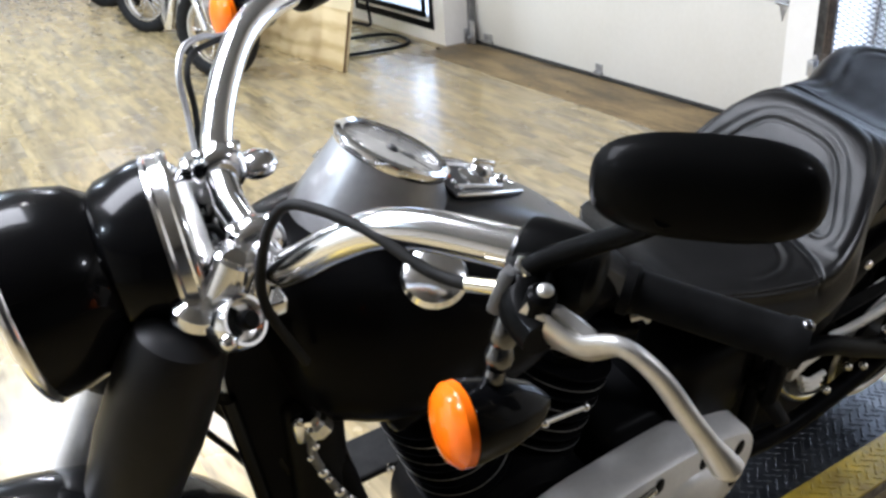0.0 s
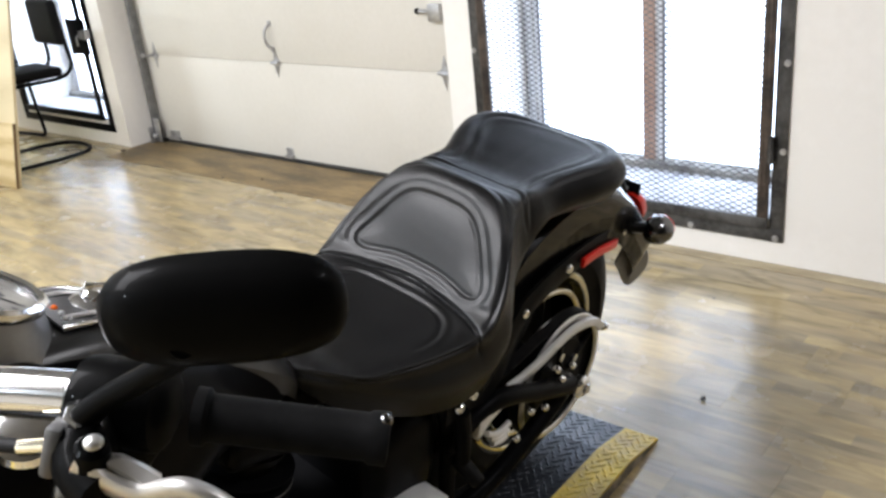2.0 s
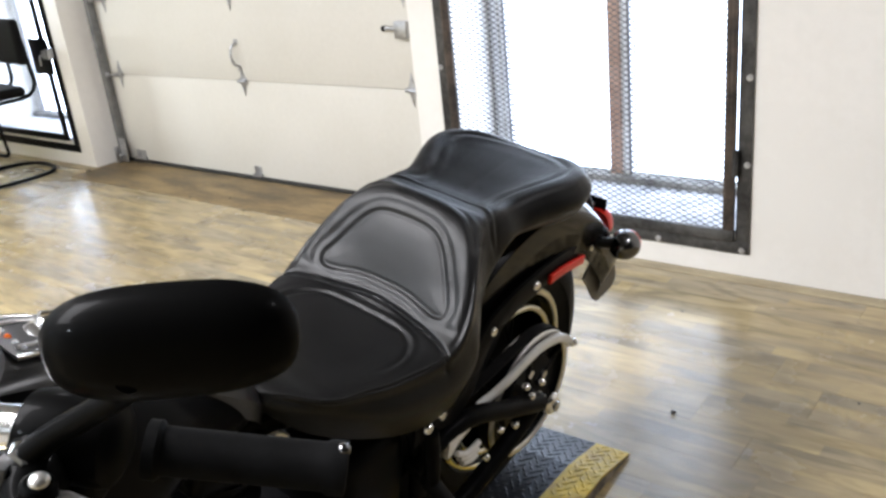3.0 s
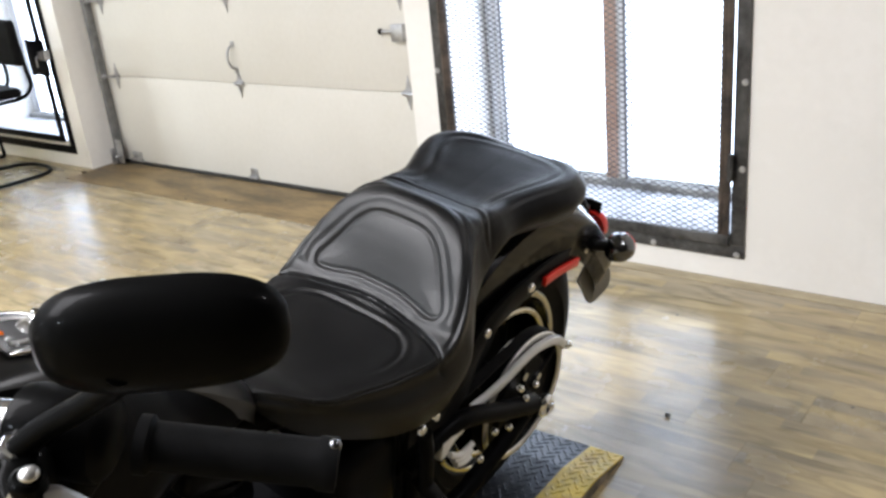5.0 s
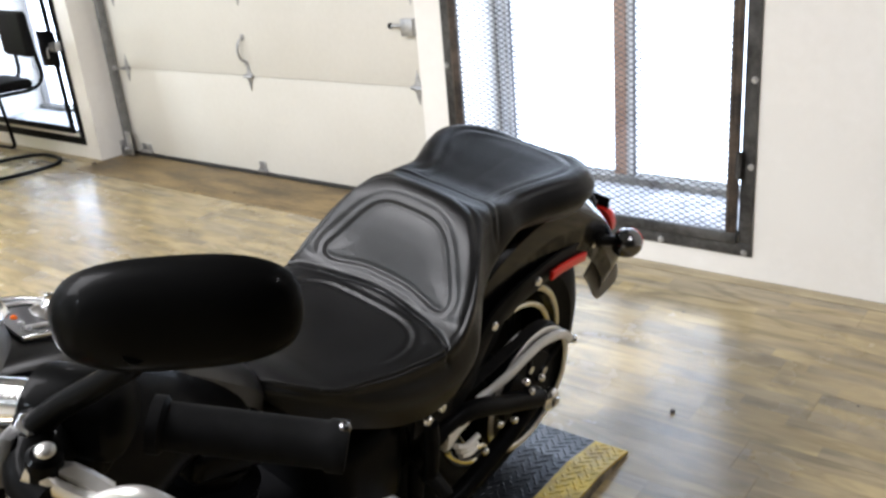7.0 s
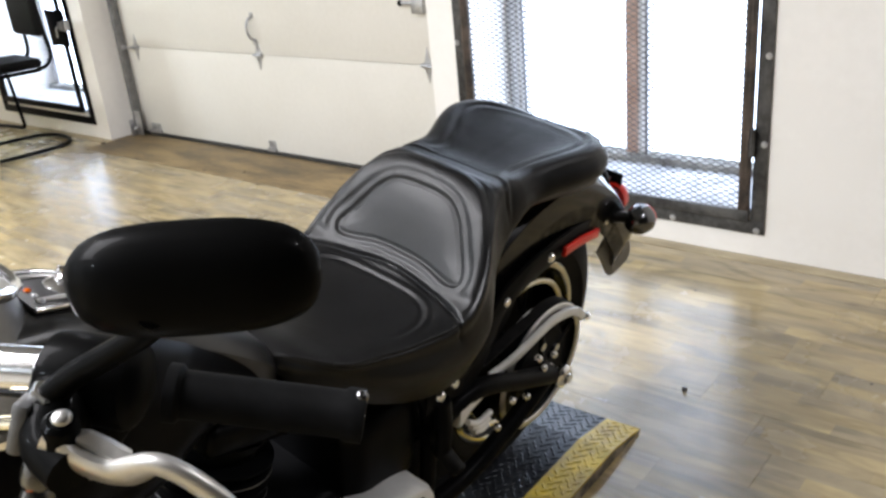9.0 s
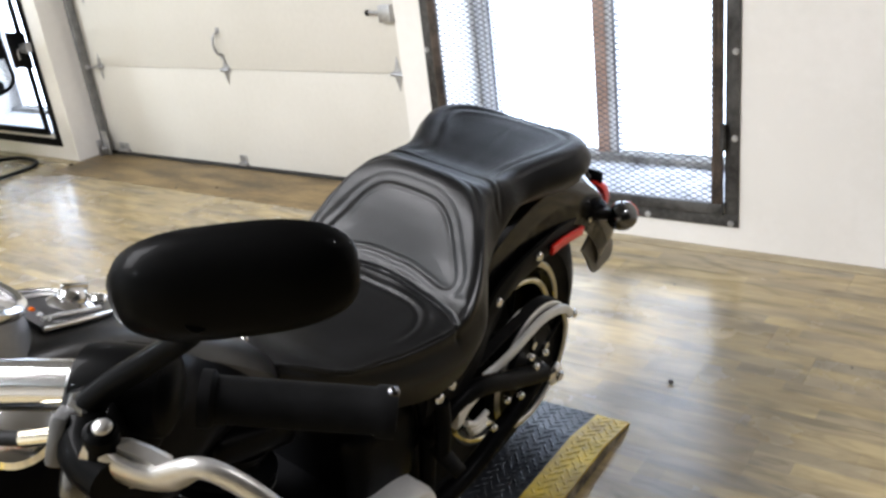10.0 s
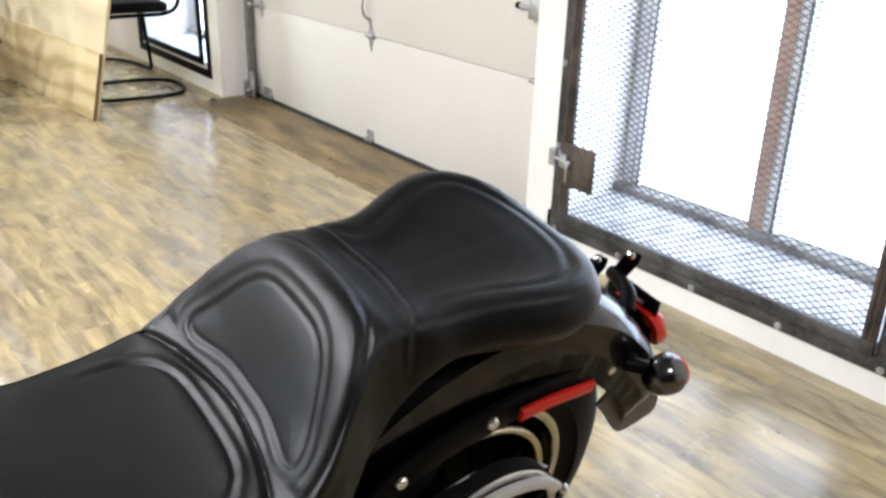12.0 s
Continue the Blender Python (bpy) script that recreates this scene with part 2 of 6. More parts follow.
M_TANK = wear(material("satin_black_tank_paint", (0.003, 0.003, 0.0033), 0.3, 0, 0.05, 0.03), (0.0025, 0.0025, 0.0028), (0.004, 0.004, 0.0043), 9, 90, (0.26, 0.34))
M_DARKCHROME = material("smoked_chrome", (0.16, 0.16, 0.165), 0.2, 1.0)
M_SATIN = wear(material("satin_black_paint", (0.008, 0.008, 0.009), 0.35, 0, 0, 0.035), (0.004, 0.004, 0.0045), (0.007, 0.007, 0.0075), 9, 90, (0.3, 0.42))
M_CONSOLE = wear(material("charcoal_satin_console", (0.02, 0.02, 0.021), 0.3, 0.0, 0, 0.7), (0.016, 0.016, 0.0165), (0.030, 0.030, 0.031), 6, 70, (0.28, 0.36))
M_FORK = wear(material("satin_fork_paint", (0.012, 0.012, 0.012), 0.38, 0, 0, 0.15), (0.009, 0.009, 0.0094), (0.014, 0.014, 0.0144), 9, 90, (0.34, 0.44))
M_LEATHER = wear(material("black_leather", (0.006, 0.006, 0.0062), 0.45, 0, 0, 0.33), (0.0030, 0.0030, 0.0031), (0.0050, 0.0050, 0.0052), 14, 160, (0.31, 0.38), 0.35, 620)
M_CHROME = material("chrome", (0.93, 0.93, 0.94), 0.16, 1.0)
M_POD = wear(material("satin_silver_pod", (0.45, 0.45, 0.45), 0.36, 0.7), (0.26, 0.26, 0.265), (0.34, 0.34, 0.345), 9, 90, (0.30, 0.42))
M_POLISH = wear(material("polished_aluminium", (0.8, 0.79, 0.77), 0.35, 0.8), (0.74, 0.73, 0.71), (0.86, 0.85, 0.83), 22, 140, (0.28, 0.42))
M_GUARD = wear(material("bright_guard_metal", (0.8, 0.79, 0.77), 0.4, 0.0), (0.86, 0.85, 0.83), (0.94, 0.93, 0.91), 22, 140, (0.26, 0.36))
M_TRACK = wear(material("dull_steel_track", (0.2, 0.2, 0.2), 0.5, 0.5), (0.13, 0.13, 0.13), (0.24, 0.24, 0.235), 14, 90, (0.4, 0.6))
M_SILVER = wear(material("satin_silver_cover", (0.62, 0.61, 0.60), 0.42, 0.2), (0.78, 0.775, 0.77), (0.88, 0.875, 0.87), 16, 120, (0.32, 0.46))
M_LEVER = wear(material("cast_aluminium_lever", (0.55, 0.53, 0.50), 0.38, 0.85), (0.60, 0.58, 0.55), (0.74, 0.72, 0.69), 30, 150, (0.3, 0.46))
M_RUBBER = wear(material("black_rubber", (0.01, 0.01, 0.01), 0.65, 0, 0, 0.15), (0.007, 0.007, 0.007), (0.015, 0.0145, 0.014), 30, 140, (0.55, 0.75))
M_GRIP = wear(material("smooth_rubber_grip", (0.005, 0.005, 0.005), 0.6, 0, 0, 0.025), (0.004, 0.004, 0.004), (0.007, 0.007, 0.0072), 30, 140, (0.5, 0.65))
M_SHELL = material("dull_black_shell", (0.003, 0.003, 0.003), 0.4, 0, 0.03, 0.02)
M_PLASTIC = material("black_plastic", (0.004, 0.004, 0.0042), 0.36, 0, 0, 0.08)
M_AMBER = material("amber_lens", (1.0, 0.17, 0.002), 0.18, 0.0, 0.5, 0.3)
M_RED = material("red_lens", (0.80, 0.022, 0.014), 0.3, 0.0, 0.1, 0.2)
M_DIAL = wear(material("grey_dial_face", (0.5, 0.48, 0.44), 0.22, 0.2, 0.5), (0.32, 0.31, 0.285), (0.42, 0.405, 0.375), 10, 60)
M_MARK = material("dial_markings", (0.03, 0.03, 0.03), 0.5)
M_GLASSY = material("mirror_glass", (0.9, 0.9, 0.9), 0.02, 1.0)
M_LAMPGLASS = material("headlamp_glass", (0.75, 0.77, 0.78), 0.08, 0.6, 0.5)
# on the rims the cream tint stands for the floor mirrored in polished lips
M_CREAM = wear(material("cream_bright_metal", (0.72, 0.66, 0.52), 0.12, 1.0), (0.72, 0.66, 0.50), (0.84, 0.79, 0.66), 20, 90, (0.08, 0.16))
M_SMEAR = wear(material("dried_smear", (0.34, 0.34, 0.34), 0.7), (0.10, 0.10, 0.10), (0.26, 0.26, 0.26), 60, 300)
M_PLATE = wear(material("grey_brown_guard_plastic", (0.16, 0.15, 0.135), 0.5), (0.14, 0.132, 0.118), (0.19, 0.182, 0.165), 12, 90, (0.4, 0.6))
M_TREAD = wear(material("black_tread_plate", (0.03, 0.034, 0.042), 0.35, 0.5), (0.022, 0.025, 0.032), (0.055, 0.06, 0.07), 9, 70, (0.26, 0.46))
M_YELLOW = wear(material("yellow_tread_plate", (0.70, 0.47, 0.03), 0.5), (0.42, 0.29, 0.035), (0.80, 0.56, 0.03), 11, 70, (0.4, 0.6))
M_SKIRT = wear(material("scuffed_plate_side", (0.16, 0.14, 0.11), 0.6, 0.3), (0.06, 0.055, 0.05), (0.38, 0.33, 0.25), 26, 110, (0.45, 0.7))
M_FABRIC = wear(material("black_chair_fabric", (0.02, 0.02, 0.022), 0.8, 0, 0, 0.15), (0.003, 0.003, 0.0034), (0.006, 0.006, 0.0066), 40, 200, (0.7, 0.9), 0.3, 600)
M_DIRT = material("floor_debris", (0.05, 0.04, 0.03), 0.9)
M_LAMPBODY = material("white_lamp_body", (0.8, 0.8, 0.8), 0.5)
M_PANE = bpy.data.materials.new("window_pane")
M_PANE.use_nodes = True
pb = M_PANE.node_tree.nodes["Principled BSDF"]
pb.inputs["Transmission Weight"].default_value, pb.inputs["Roughness"].default_value, pb.inputs["IOR"].default_value = 1.0, 0.0, 1.02

# ---------------------------------------------------------------- mesh helpers


def thing(name, m, label, category, group="", kind=""):
    ob = new(name)
    ob.empty_display_size = 0.1
    ob.matrix_basis = m
    return tagged(ob, label, category, group, kind)


def mesh_of(name, bm, mat, smooth=True):
    me = bpy.data.meshes.new(name)
    bmesh.ops.recalc_face_normals(bm, faces=bm.faces)
    bm.to_mesh(me)
    bm.free()
    for x in (mat if isinstance(mat, (list, tuple)) else [mat]):
        me.materials.append(x)
    if smooth:
        me.shade_smooth()
        me.set_sharp_from_angle(angle=radians(38))
    return me


def part(name, bm, mat, parent=None, label="", smooth=True):
    ob = new(name, mesh_of(name, bm, mat, smooth))
    ob.parent = parent
    if label:
        ob["label"] = label
    return ob


def solid(name, bm, mat, label, category, kind="", group="", m=None, smooth=True):
    ob = part(name, bm, mat, None, "", smooth)
    if m is not None:
        ob.matrix_basis = m
    return tagged(ob, label, category, group, kind)


def box(x0, y0, z0, x1, y1, z1, bevel=0.0, seg=2, bm=None, m=None):
    own = bmesh.new()
    bmesh.ops.create_cube(own, size=1)
    for v in own.verts:
        v.co = Vector((x0 + (v.co.x + 0.5) * (x1 - x0), y0 + (v.co.y + 0.5) * (y1 - y0), z0 + (v.co.z + 0.5) * (z1 - z0)))
    if bevel:
        bmesh.ops.bevel(own, geom=own.edges[:], offset=bevel, segments=seg, profile=0.5, affect="EDGES")
    if m is not None:
        own.transform(m)
    return merge(bm, own)


def merge(bm, own):
    if bm is None:
        return own
    me = bpy.data.meshes.new("tmp")
    own.to_mesh(me)
    own.free()
    bm.from_mesh(me)
    bpy.data.meshes.remove(me)
    return bm


def lathe(profile, m=None, seg=40, bm=None):
    """Turns (radius, height) pairs round local z, then moves the body by m."""
    own = bmesh.new()
    rings = []
    for r, h in profile:
        if r < 1e-6:
            rings.append([own.verts.new((0, 0, h))])
        else:
            rings.append([own.verts.new((r * math.cos(2 * math.pi * i / seg), r * math.sin(2 * math.pi * i / seg), h)) for i in range(seg)])
    for a, b in zip(rings, rings[1:]):
        for i in range(seg):
            j = (i + 1) % seg
            if len(a) == 1 and len(b) > 1:
                own.faces.new((a[0], b[i], b[j]))
            elif len(b) == 1 and len(a) > 1:
                own.faces.new((a[i], a[j], b[0]))
            elif len(a) > 1:
                own.faces.new((a[i], a[j], b[j], b[i]))
    if m is not None:
        own.transform(m)
    return merge(bm, own)


def along(a, b):
    """The pose whose z runs from a to b."""
    a, b = Vector(a), Vector(b)
    return Matrix.Translation(a) @ (b - a).to_track_quat("Z", "Y").to_matrix().to_4x4()


def rod(a, b, r, r2=None, bevel=0.0, seg=20, bm=None):
    h = (Vector(b) - Vector(a)).length
    r2 = r if r2 is None else r2
    e = min(bevel, h * 0.4)
    prof = [(0, 0), (r - e, 0), (r, e), (r2, h - e), (r2 - e, h), (0, h)] if e else [(0, 0), (r, 0), (r2, h), (0, h)]
    return lathe(prof, along(a, b), seg, bm)


def ball(c, r, sx=1, sy=1, sz=1, m=None, bm=None, seg=20):
    own = bmesh.new()
    bmesh.ops.create_uvsphere(own, u_segments=seg, v_segments=seg // 2 + 2, radius=r)
    own.transform((m if m is not None else Matrix.Identity(4)) @ Matrix.Diagonal((sx, sy, sz, 1)))
    own.transform(Matrix.Translation(c))
    return merge(bm, own)


def spline(pts, n=8):
    """A smooth line through the points."""
    p = [Vector(q) for q in pts]
    p = [p[0] * 2 - p[1]] + p + [p[-1] * 2 - p[-2]]
    out = []
    for i in range(1, len(p) - 2):
        a, b, c, d = p[i - 1], p[i], p[i + 1], p[i + 2]
        for k in range(n):
            t = k / n
            out.append(0.5 * ((2 * b) + (c - a) * t + (2 * a - 5 * b + 4 * c - d) * t * t + (3 * b - a - 3 * c + d) * t ** 3))
    out.append(p[-2])
    return out


def tube(pts, r, seg=14, n=8, bm=None, smooth=True, closed=False):
    """A round pipe along a line; r is one radius or one for each end."""
    line = spline(pts, n) if smooth else [Vector(q) for q in pts]
    own = bmesh.new()
    r0, r1 = r if isinstance(r, tuple) else (r, r)
    up = None
    rings = []
    for i, p in enumerate(line):
        a, b = line[max(i - 1, 0)], line[min(i + 1, len(line) - 1)]
        t = (b - a).normalized()
        if up is None:
            up = t.orthogonal().normalized()
        up = (up - t * up.dot(t)).normalized()
        side = t.cross(up)
        k = r0 + (r1 - r0) * i / (len(line) - 1)
        rings.append([own.verts.new(p + (up * math.cos(2 * math.pi * j / seg) + side * math.sin(2 * math.pi * j / seg)) * k) for j in range(seg)])
    for a, b in zip(rings, rings[1:]):
        for j in range(seg):
            own.faces.new((a[j], a[(j + 1) % seg], b[(j + 1) % seg], b[j]))
    if not closed:
        own.faces.new(rings[0])
        own.faces.new(rings[-1])
    return merge(bm, own)


def torus(c, axis, R, r, seg=48, sec=14, bm=None, squash=1.0):
    prof = [(R + r * math.cos(2 * math.pi * i / sec), r * squash * math.sin(2 * math.pi * i / sec)) for i in range(sec + 1)]
    return lathe(prof, along(c, Vector(c) + Vector(axis)), seg, bm)


def slab(poly, thick, m=None, bevel=0.0, bm=None, seg=2):
    """A plate: an outline in local x, y given thickness along local z."""
    own = bmesh.new()
    f = own.faces.new([own.verts.new((x, y, 0)) for x, y in poly])
    ex = bmesh.ops.extrude_face_region(own, geom=[f])
    bmesh.ops.translate(own, verts=[v for v in ex["geom"] if isinstance(v, bmesh.types.BMVert)], vec=(0, 0, thick))
    bmesh.ops.recalc_face_normals(own, faces=own.faces)
    if bevel:
        bmesh.ops.bevel(own, geom=[e for e in own.edges if abs(e.verts[0].co.z - e.verts[1].co.z) < 1e-6], offset=bevel, segments=seg, profile=0.5, affect="EDGES")
    if m is not None:
        own.transform(m)
    return merge(bm, own)


def ribbon(line, half, m=None):
    """The outline of a strip of the given half widths along a flat line of (x, y)."""
    left, right = [], []
    for i, p in enumerate(line):
        a, b = Vector(line[max(i - 1, 0)]), Vector(line[min(i + 1, len(line) - 1)])
        d = (b - a).normalized()
        n_ = Vector((-d.y, d.x))
        h = half[i] if isinstance(half, (list, tuple)) else half
        left.append(tuple(Vector(p) + n_ * h))
        right.append(tuple(Vector(p) - n_ * h))
    return left + right[::-1]


def loft(rings, caps=True, bm=None):
    own = bmesh.new()
    vs = [[own.verts.new(p) for p in ring] for ring in rings]
    n_ = len(vs[0])
    for a, b in zip(vs, vs[1:]):
        for j in range(n_):
            own.faces.new((a[j], a[(j + 1) % n_], b[(j + 1) % n_], b[j]))
    if caps:
        own.faces.new(vs[0]), own.faces.new(vs[-1])
    return merge(bm, own)


def curve_at(table, col, us):
    """Smoothly interpolated column of a table whose first column is the station."""
    x = np.array([r[0] for r in table])
    y = np.array([r[col] for r in table])
    d = np.gradient(y, x)
    out = []
    for u in us:
        i = int(min(max(np.searchsorted(x, u) - 1, 0), len(x) - 2))
        h = x[i + 1] - x[i]
        t = min(max((u - x[i]) / h, 0), 1)
        out.append((2 * t ** 3 - 3 * t * t + 1) * y[i] + (t ** 3 - 2 * t * t + t) * h * d[i] + (3 * t * t - 2 * t ** 3) * y[i + 1] + (t ** 3 - t * t) * h * d[i + 1])
    return np.array(out)


# local x, y of a slab laid upright in a bike's side plane: x -> back, y -> up, thickness -> right
SIDE = Matrix(((1, 0, 0, 0), (0, 0, 1, 0), (0, 1, 0, 0), (0, 0, 0, 1)))


def side_plate(poly, v0, v1, bevel=0.0, bm=None):
    return slab(poly, v1 - v0, Matrix.Translation((0, v0, 0)) @ SIDE, bevel, bm)

# ---------------------------------------------------------------- the room
WX, DX, OX = 3.263, 3.467, 3.72          # inner wall face, door face, outer wall face
Y0, Y1, X0, H = -4.0, 13.0, -5.0, 3.1


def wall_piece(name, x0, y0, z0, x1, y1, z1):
    # unseen pieces over the openings are darkened so the seat mirrors no white
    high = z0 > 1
    return solid(name, box(x0, y0, z0, x1, y1, z1), M_DARKWALL if high else M_WALL, "unseen wall over the opening, darkened for the seat's reflections" if high else "white painted interior wall", "wall", "structure", smooth=False)


RW = (1.180, 2.445)      # right gate opening along y
LW = (5.63, 6.79)      # left gate opening along y
DOOR = (2.638, 5.435)     # garage door opening
ZB, ZT = 0.168, 2.12     # sill and head of the gate openings
wall_piece("wall_east_1", WX, Y0, 0, OX, RW[0], H)
wall_piece("wall_east_2", WX, RW[0], 0, OX, RW[1] + 0.07, ZB)
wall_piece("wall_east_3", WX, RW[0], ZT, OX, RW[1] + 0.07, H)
solid("wall_east_4", slab([(WX, RW[1]), (OX, RW[1] + 0.07), (OX, DOOR[0]), (WX, DOOR[0])], H), M_WALL, "white painted wall pier with a splayed window reveal", "wall", "structure", smooth=False)
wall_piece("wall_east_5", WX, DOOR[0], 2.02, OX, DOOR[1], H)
wall_piece("wall_east_6", WX, DOOR[1], 0, OX, LW[0], H)
wall_piece("wall_east_7", WX, LW[0], 0, OX, LW[1], ZB)
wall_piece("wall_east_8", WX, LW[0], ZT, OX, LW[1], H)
wall_piece("wall_east_9", WX, LW[1], 0, OX, Y1, H)
wall_piece("wall_north", X0, Y1, 0, OX, Y1 + 0.15, H)
# unseen wall, made dark to keep the seat's near flank and grip black
solid("wall_south", box(X0, Y0 - 0.15, 0, OX, Y0, H), M_DARKWALL, "unseen south wall, darkened for the bike's reflections", "wall", "structure", smooth=False)
solid("wall_west", box(X0 - 0.15, Y0 - 0.15, 0, X0, Y1 + 0.15, H), M_CREAMWALL, "cream painted interior wall", "wall", "structure", smooth=False)
solid("ceiling", box(X0 - 0.15, Y0 - 0.15, H, OX, Y1 + 0.15, H + 0.12), M_CEIL, "plain grey painted ceiling", "ceiling", "structure", smooth=False)
floor = solid("floor", box(X0, Y0, -0.12, OX, Y1, -0.004), M_SLAB, "wood-look plank floor in tan and grey-brown", "floor", "structure", smooth=False)
solid("ground", box(-60, -60, -0.30, 70, 60, -0.125), M_OUT, "pale sunlit concrete outside", "ground", "structure", smooth=False)
solid("backdrop", box(9.5, -14, -0.125, 9.8, 24, 7), M_OUTWALL, "white sunlit wall across the yard", "wall", "structure", smooth=False)

# worn plywood strip before the door and a narrow border along the wall foot
solid("threshold", box(3.055, 2.60, -0.004, DX - 0.02, 5.40, 0.0035, 0.0015), M_THRESH, "worn stained plywood threshold strip before the door", "threshold", "structure")
solid("trim", box(3.20, -3.9, -0.004, WX - 0.001, 2.597, 0.0030, 0.001), M_BORDER, "stained wooden floor border along the wall", "trim", "structure")
solid("trim", box(3.20, 5.403, -0.004, WX - 0.001, 12.9, 0.0030, 0.001), M_BORDER, "stained wooden floor border along the wall", "trim", "structure")


def ceiling_lamp(x, y, length, power, colour):
    t = thing("ceiling_lamp", pose(x, y, H), "round white ceiling downlight, switched on", "lamp", "ceiling lamps")
    part("lamp_body", lathe([(0, 0), (0.13, 0.0), (0.15, -0.01), (0.16, -0.12), (0.15, -0.125), (0.14, -0.10), (0, -0.10)], None, 32), M_LAMPBODY, t)
    d = bpy.data.lights.new("lamp_light", "AREA")
    d.shape, d.size, d.energy, d.color = "DISK", length, power, colour
    new("lamp_light", d).matrix_world = pose(x, y, H - 0.104)


def spot_lamp(x, y, power):
    t = thing("ceiling_spot", pose(x, y, H), "small round ceiling downlight, switched on", "lamp", "ceiling spots")
    part("housing", lathe([(0.0, 0.0), (0.055, 0.0), (0.06, -0.005), (0.06, -0.11), (0.05, -0.115), (0.045, -0.10), (0, -0.10)], None, 24), M_LAMPBODY, t)
    d = bpy.data.lights.new("spot_light", "AREA")
    d.shape, d.size, d.energy, d.color = "DISK", 0.085, power, (1.0, 0.97, 0.93)
    new("spot_light", d).matrix_world = pose(x, y, H - 0.102)


LAMP, COOL = (0.97, 0.96, 1.0), (0.80, 0.90, 1.0)
for lx, ly, lw_ in ((-3.6, 4.7, 305), (-1.2, 8.0, 190), (1.5, 6.4, 38), (1.6, 9.4, 130), (0.2, 6.6, 110), (-2.6, 1.6, 60), (2.3, -0.9, 31), (2.65, 3.75, 13)):
    ceiling_lamp(lx, ly, 0.25, lw_ * 0.95, COOL if lx < 1 else LAMP)
# added, unseen light panel, sized and placed to brighten the seat's rolls
panel_lamp = thing("ceiling_panel", pose(-0.55, 2.25, H), "large flat light panel, added unseen to brighten the seat", "lamp")
part("panel_frame", box(-1.02, -0.62, -0.06, 1.02, 0.62, 0.0, 0.008), M_LAMPBODY, panel_lamp, "white panel frame")
area_lamp("panel_light", pose(-0.55, 2.25, H - 0.064), 1.96, 1.16, 320, LAMP)
for lx, ly in ((-1.8, 3.1), (0.55, 3.1)):
    spot_lamp(lx, ly, 7)

# ---------------------------------------------------------------- garage door
SECTIONS = ((0.022, 0.580), (0.582, 1.047), (1.049, 1.514), (1.516, 2.02))
gdoor = thing("door_1", pose(DX, 4.1, 0), "closed cream sectional garage door with steel hinges", "garage door", "", "structure")
for z0, z1 in SECTIONS:
    part("panel", box(0, 2.640 - 4.1, z0, 0.05, 5.433 - 4.1, z1, 0.003), M_DOOR, gdoor)
part("bottom_seal", box(-0.012, 2.640 - 4.1, 0.004, 0.05, 5.433 - 4.1, 0.021, 0.004), M_SEAL, gdoor, "black rubber bottom seal")


def hinge(y, z):
    h = part("hinge", slab([(0, 0.085), (0.018, 0.02), (0.03, 0.012), (0.03, -0.012), (0.018, -0.02), (0, -0.085), (-0.018, -0.02), (-0.03, -0.012), (-0.03, 0.012), (-0.018, 0.02)],
                           0.004, Matrix.Translation((-0.0005, y - 4.1, z)) @ Matrix(((0, 0, -1, 0), (1, 0, 0, 0), (0, 1, 0, 0), (0, 0, 0, 1))), 0.001), M_GALV, gdoor, "galvanised diamond hinge")
    part("hinge_pin", rod((-0.014, y - 4.1 - 0.035, z), (-0.014, y - 4.1 + 0.035, z), 0.009, None, 0.002, 12), M_GALV, h)
    part("bolt", lathe([(0, 0.0), (0.008, 0.0), (0.008, 0.004), (0, 0.006)], along((-0.0046, y - 4.1, z + 0.045), (-0.1, y - 4.1, z + 0.045)), 10), M_GALV, h)
    part("bolt", lathe([(0, 0.0), (0.008, 0.0), (0.008, 0.004), (0, 0.006)], along((-0.0046, y - 4.1, z - 0.045), (-0.1, y - 4.1, z - 0.045)), 10), M_GALV, h)


for hz in (0.581, 1.048, 1.515):
    for hy in (2.825, 4.045, 5.235):
        hinge(hy, hz)
hb = part("pull_handle", tube([(-0.004, -0.044, 0.791), (-0.035, -0.044, 0.771), (-0.045, -0.039, 0.726), (-0.035, -0.044, 0.681), (-0.004, -0.044, 0.661)], 0.0075, 10), M_GALV, gdoor, "steel lift handle")
part("mount", slab([(-0.014, 0), (0.014, 0), (0.014, 0.03), (-0.014, 0.03)], 0.004, Matrix.Translation((-0.0005, -0.044, 0.781)) @ Matrix(((0, 0, -1, 0), (1, 0, 0, 0), (0, 1, 0, 0), (0, 0, 0, 1))), 0.001), M_GALV, hb)
part("mount", slab([(-0.014, 0), (0.014, 0), (0.014, 0.03), (-0.014, 0.03)], 0.004, Matrix.Translation((-0.0005, -0.044, 0.636)) @ Matrix(((0, 0, -1, 0), (1, 0, 0, 0), (0, 1, 0, 0), (0, 0, 0, 1))), 0.001), M_GALV, hb)
lk = part("slide_lock", box(-0.035, 2.802 - 4.1, 0.826, -0.0005, 2.872 - 4.1, 0.905, 0.004), M_GALV, gdoor, "steel slide lock")
part("lock_bar", rod((-0.02, 2.83 - 4.1, 0.869), (-0.02, 2.94 - 4.1, 0.871), 0.009, None, 0.002, 12), M_GALV, lk)
part("knob", ball((-0.02, 2.947 - 4.1, 0.871), 0.014), M_BLACKSTEEL, lk, "dark knob")
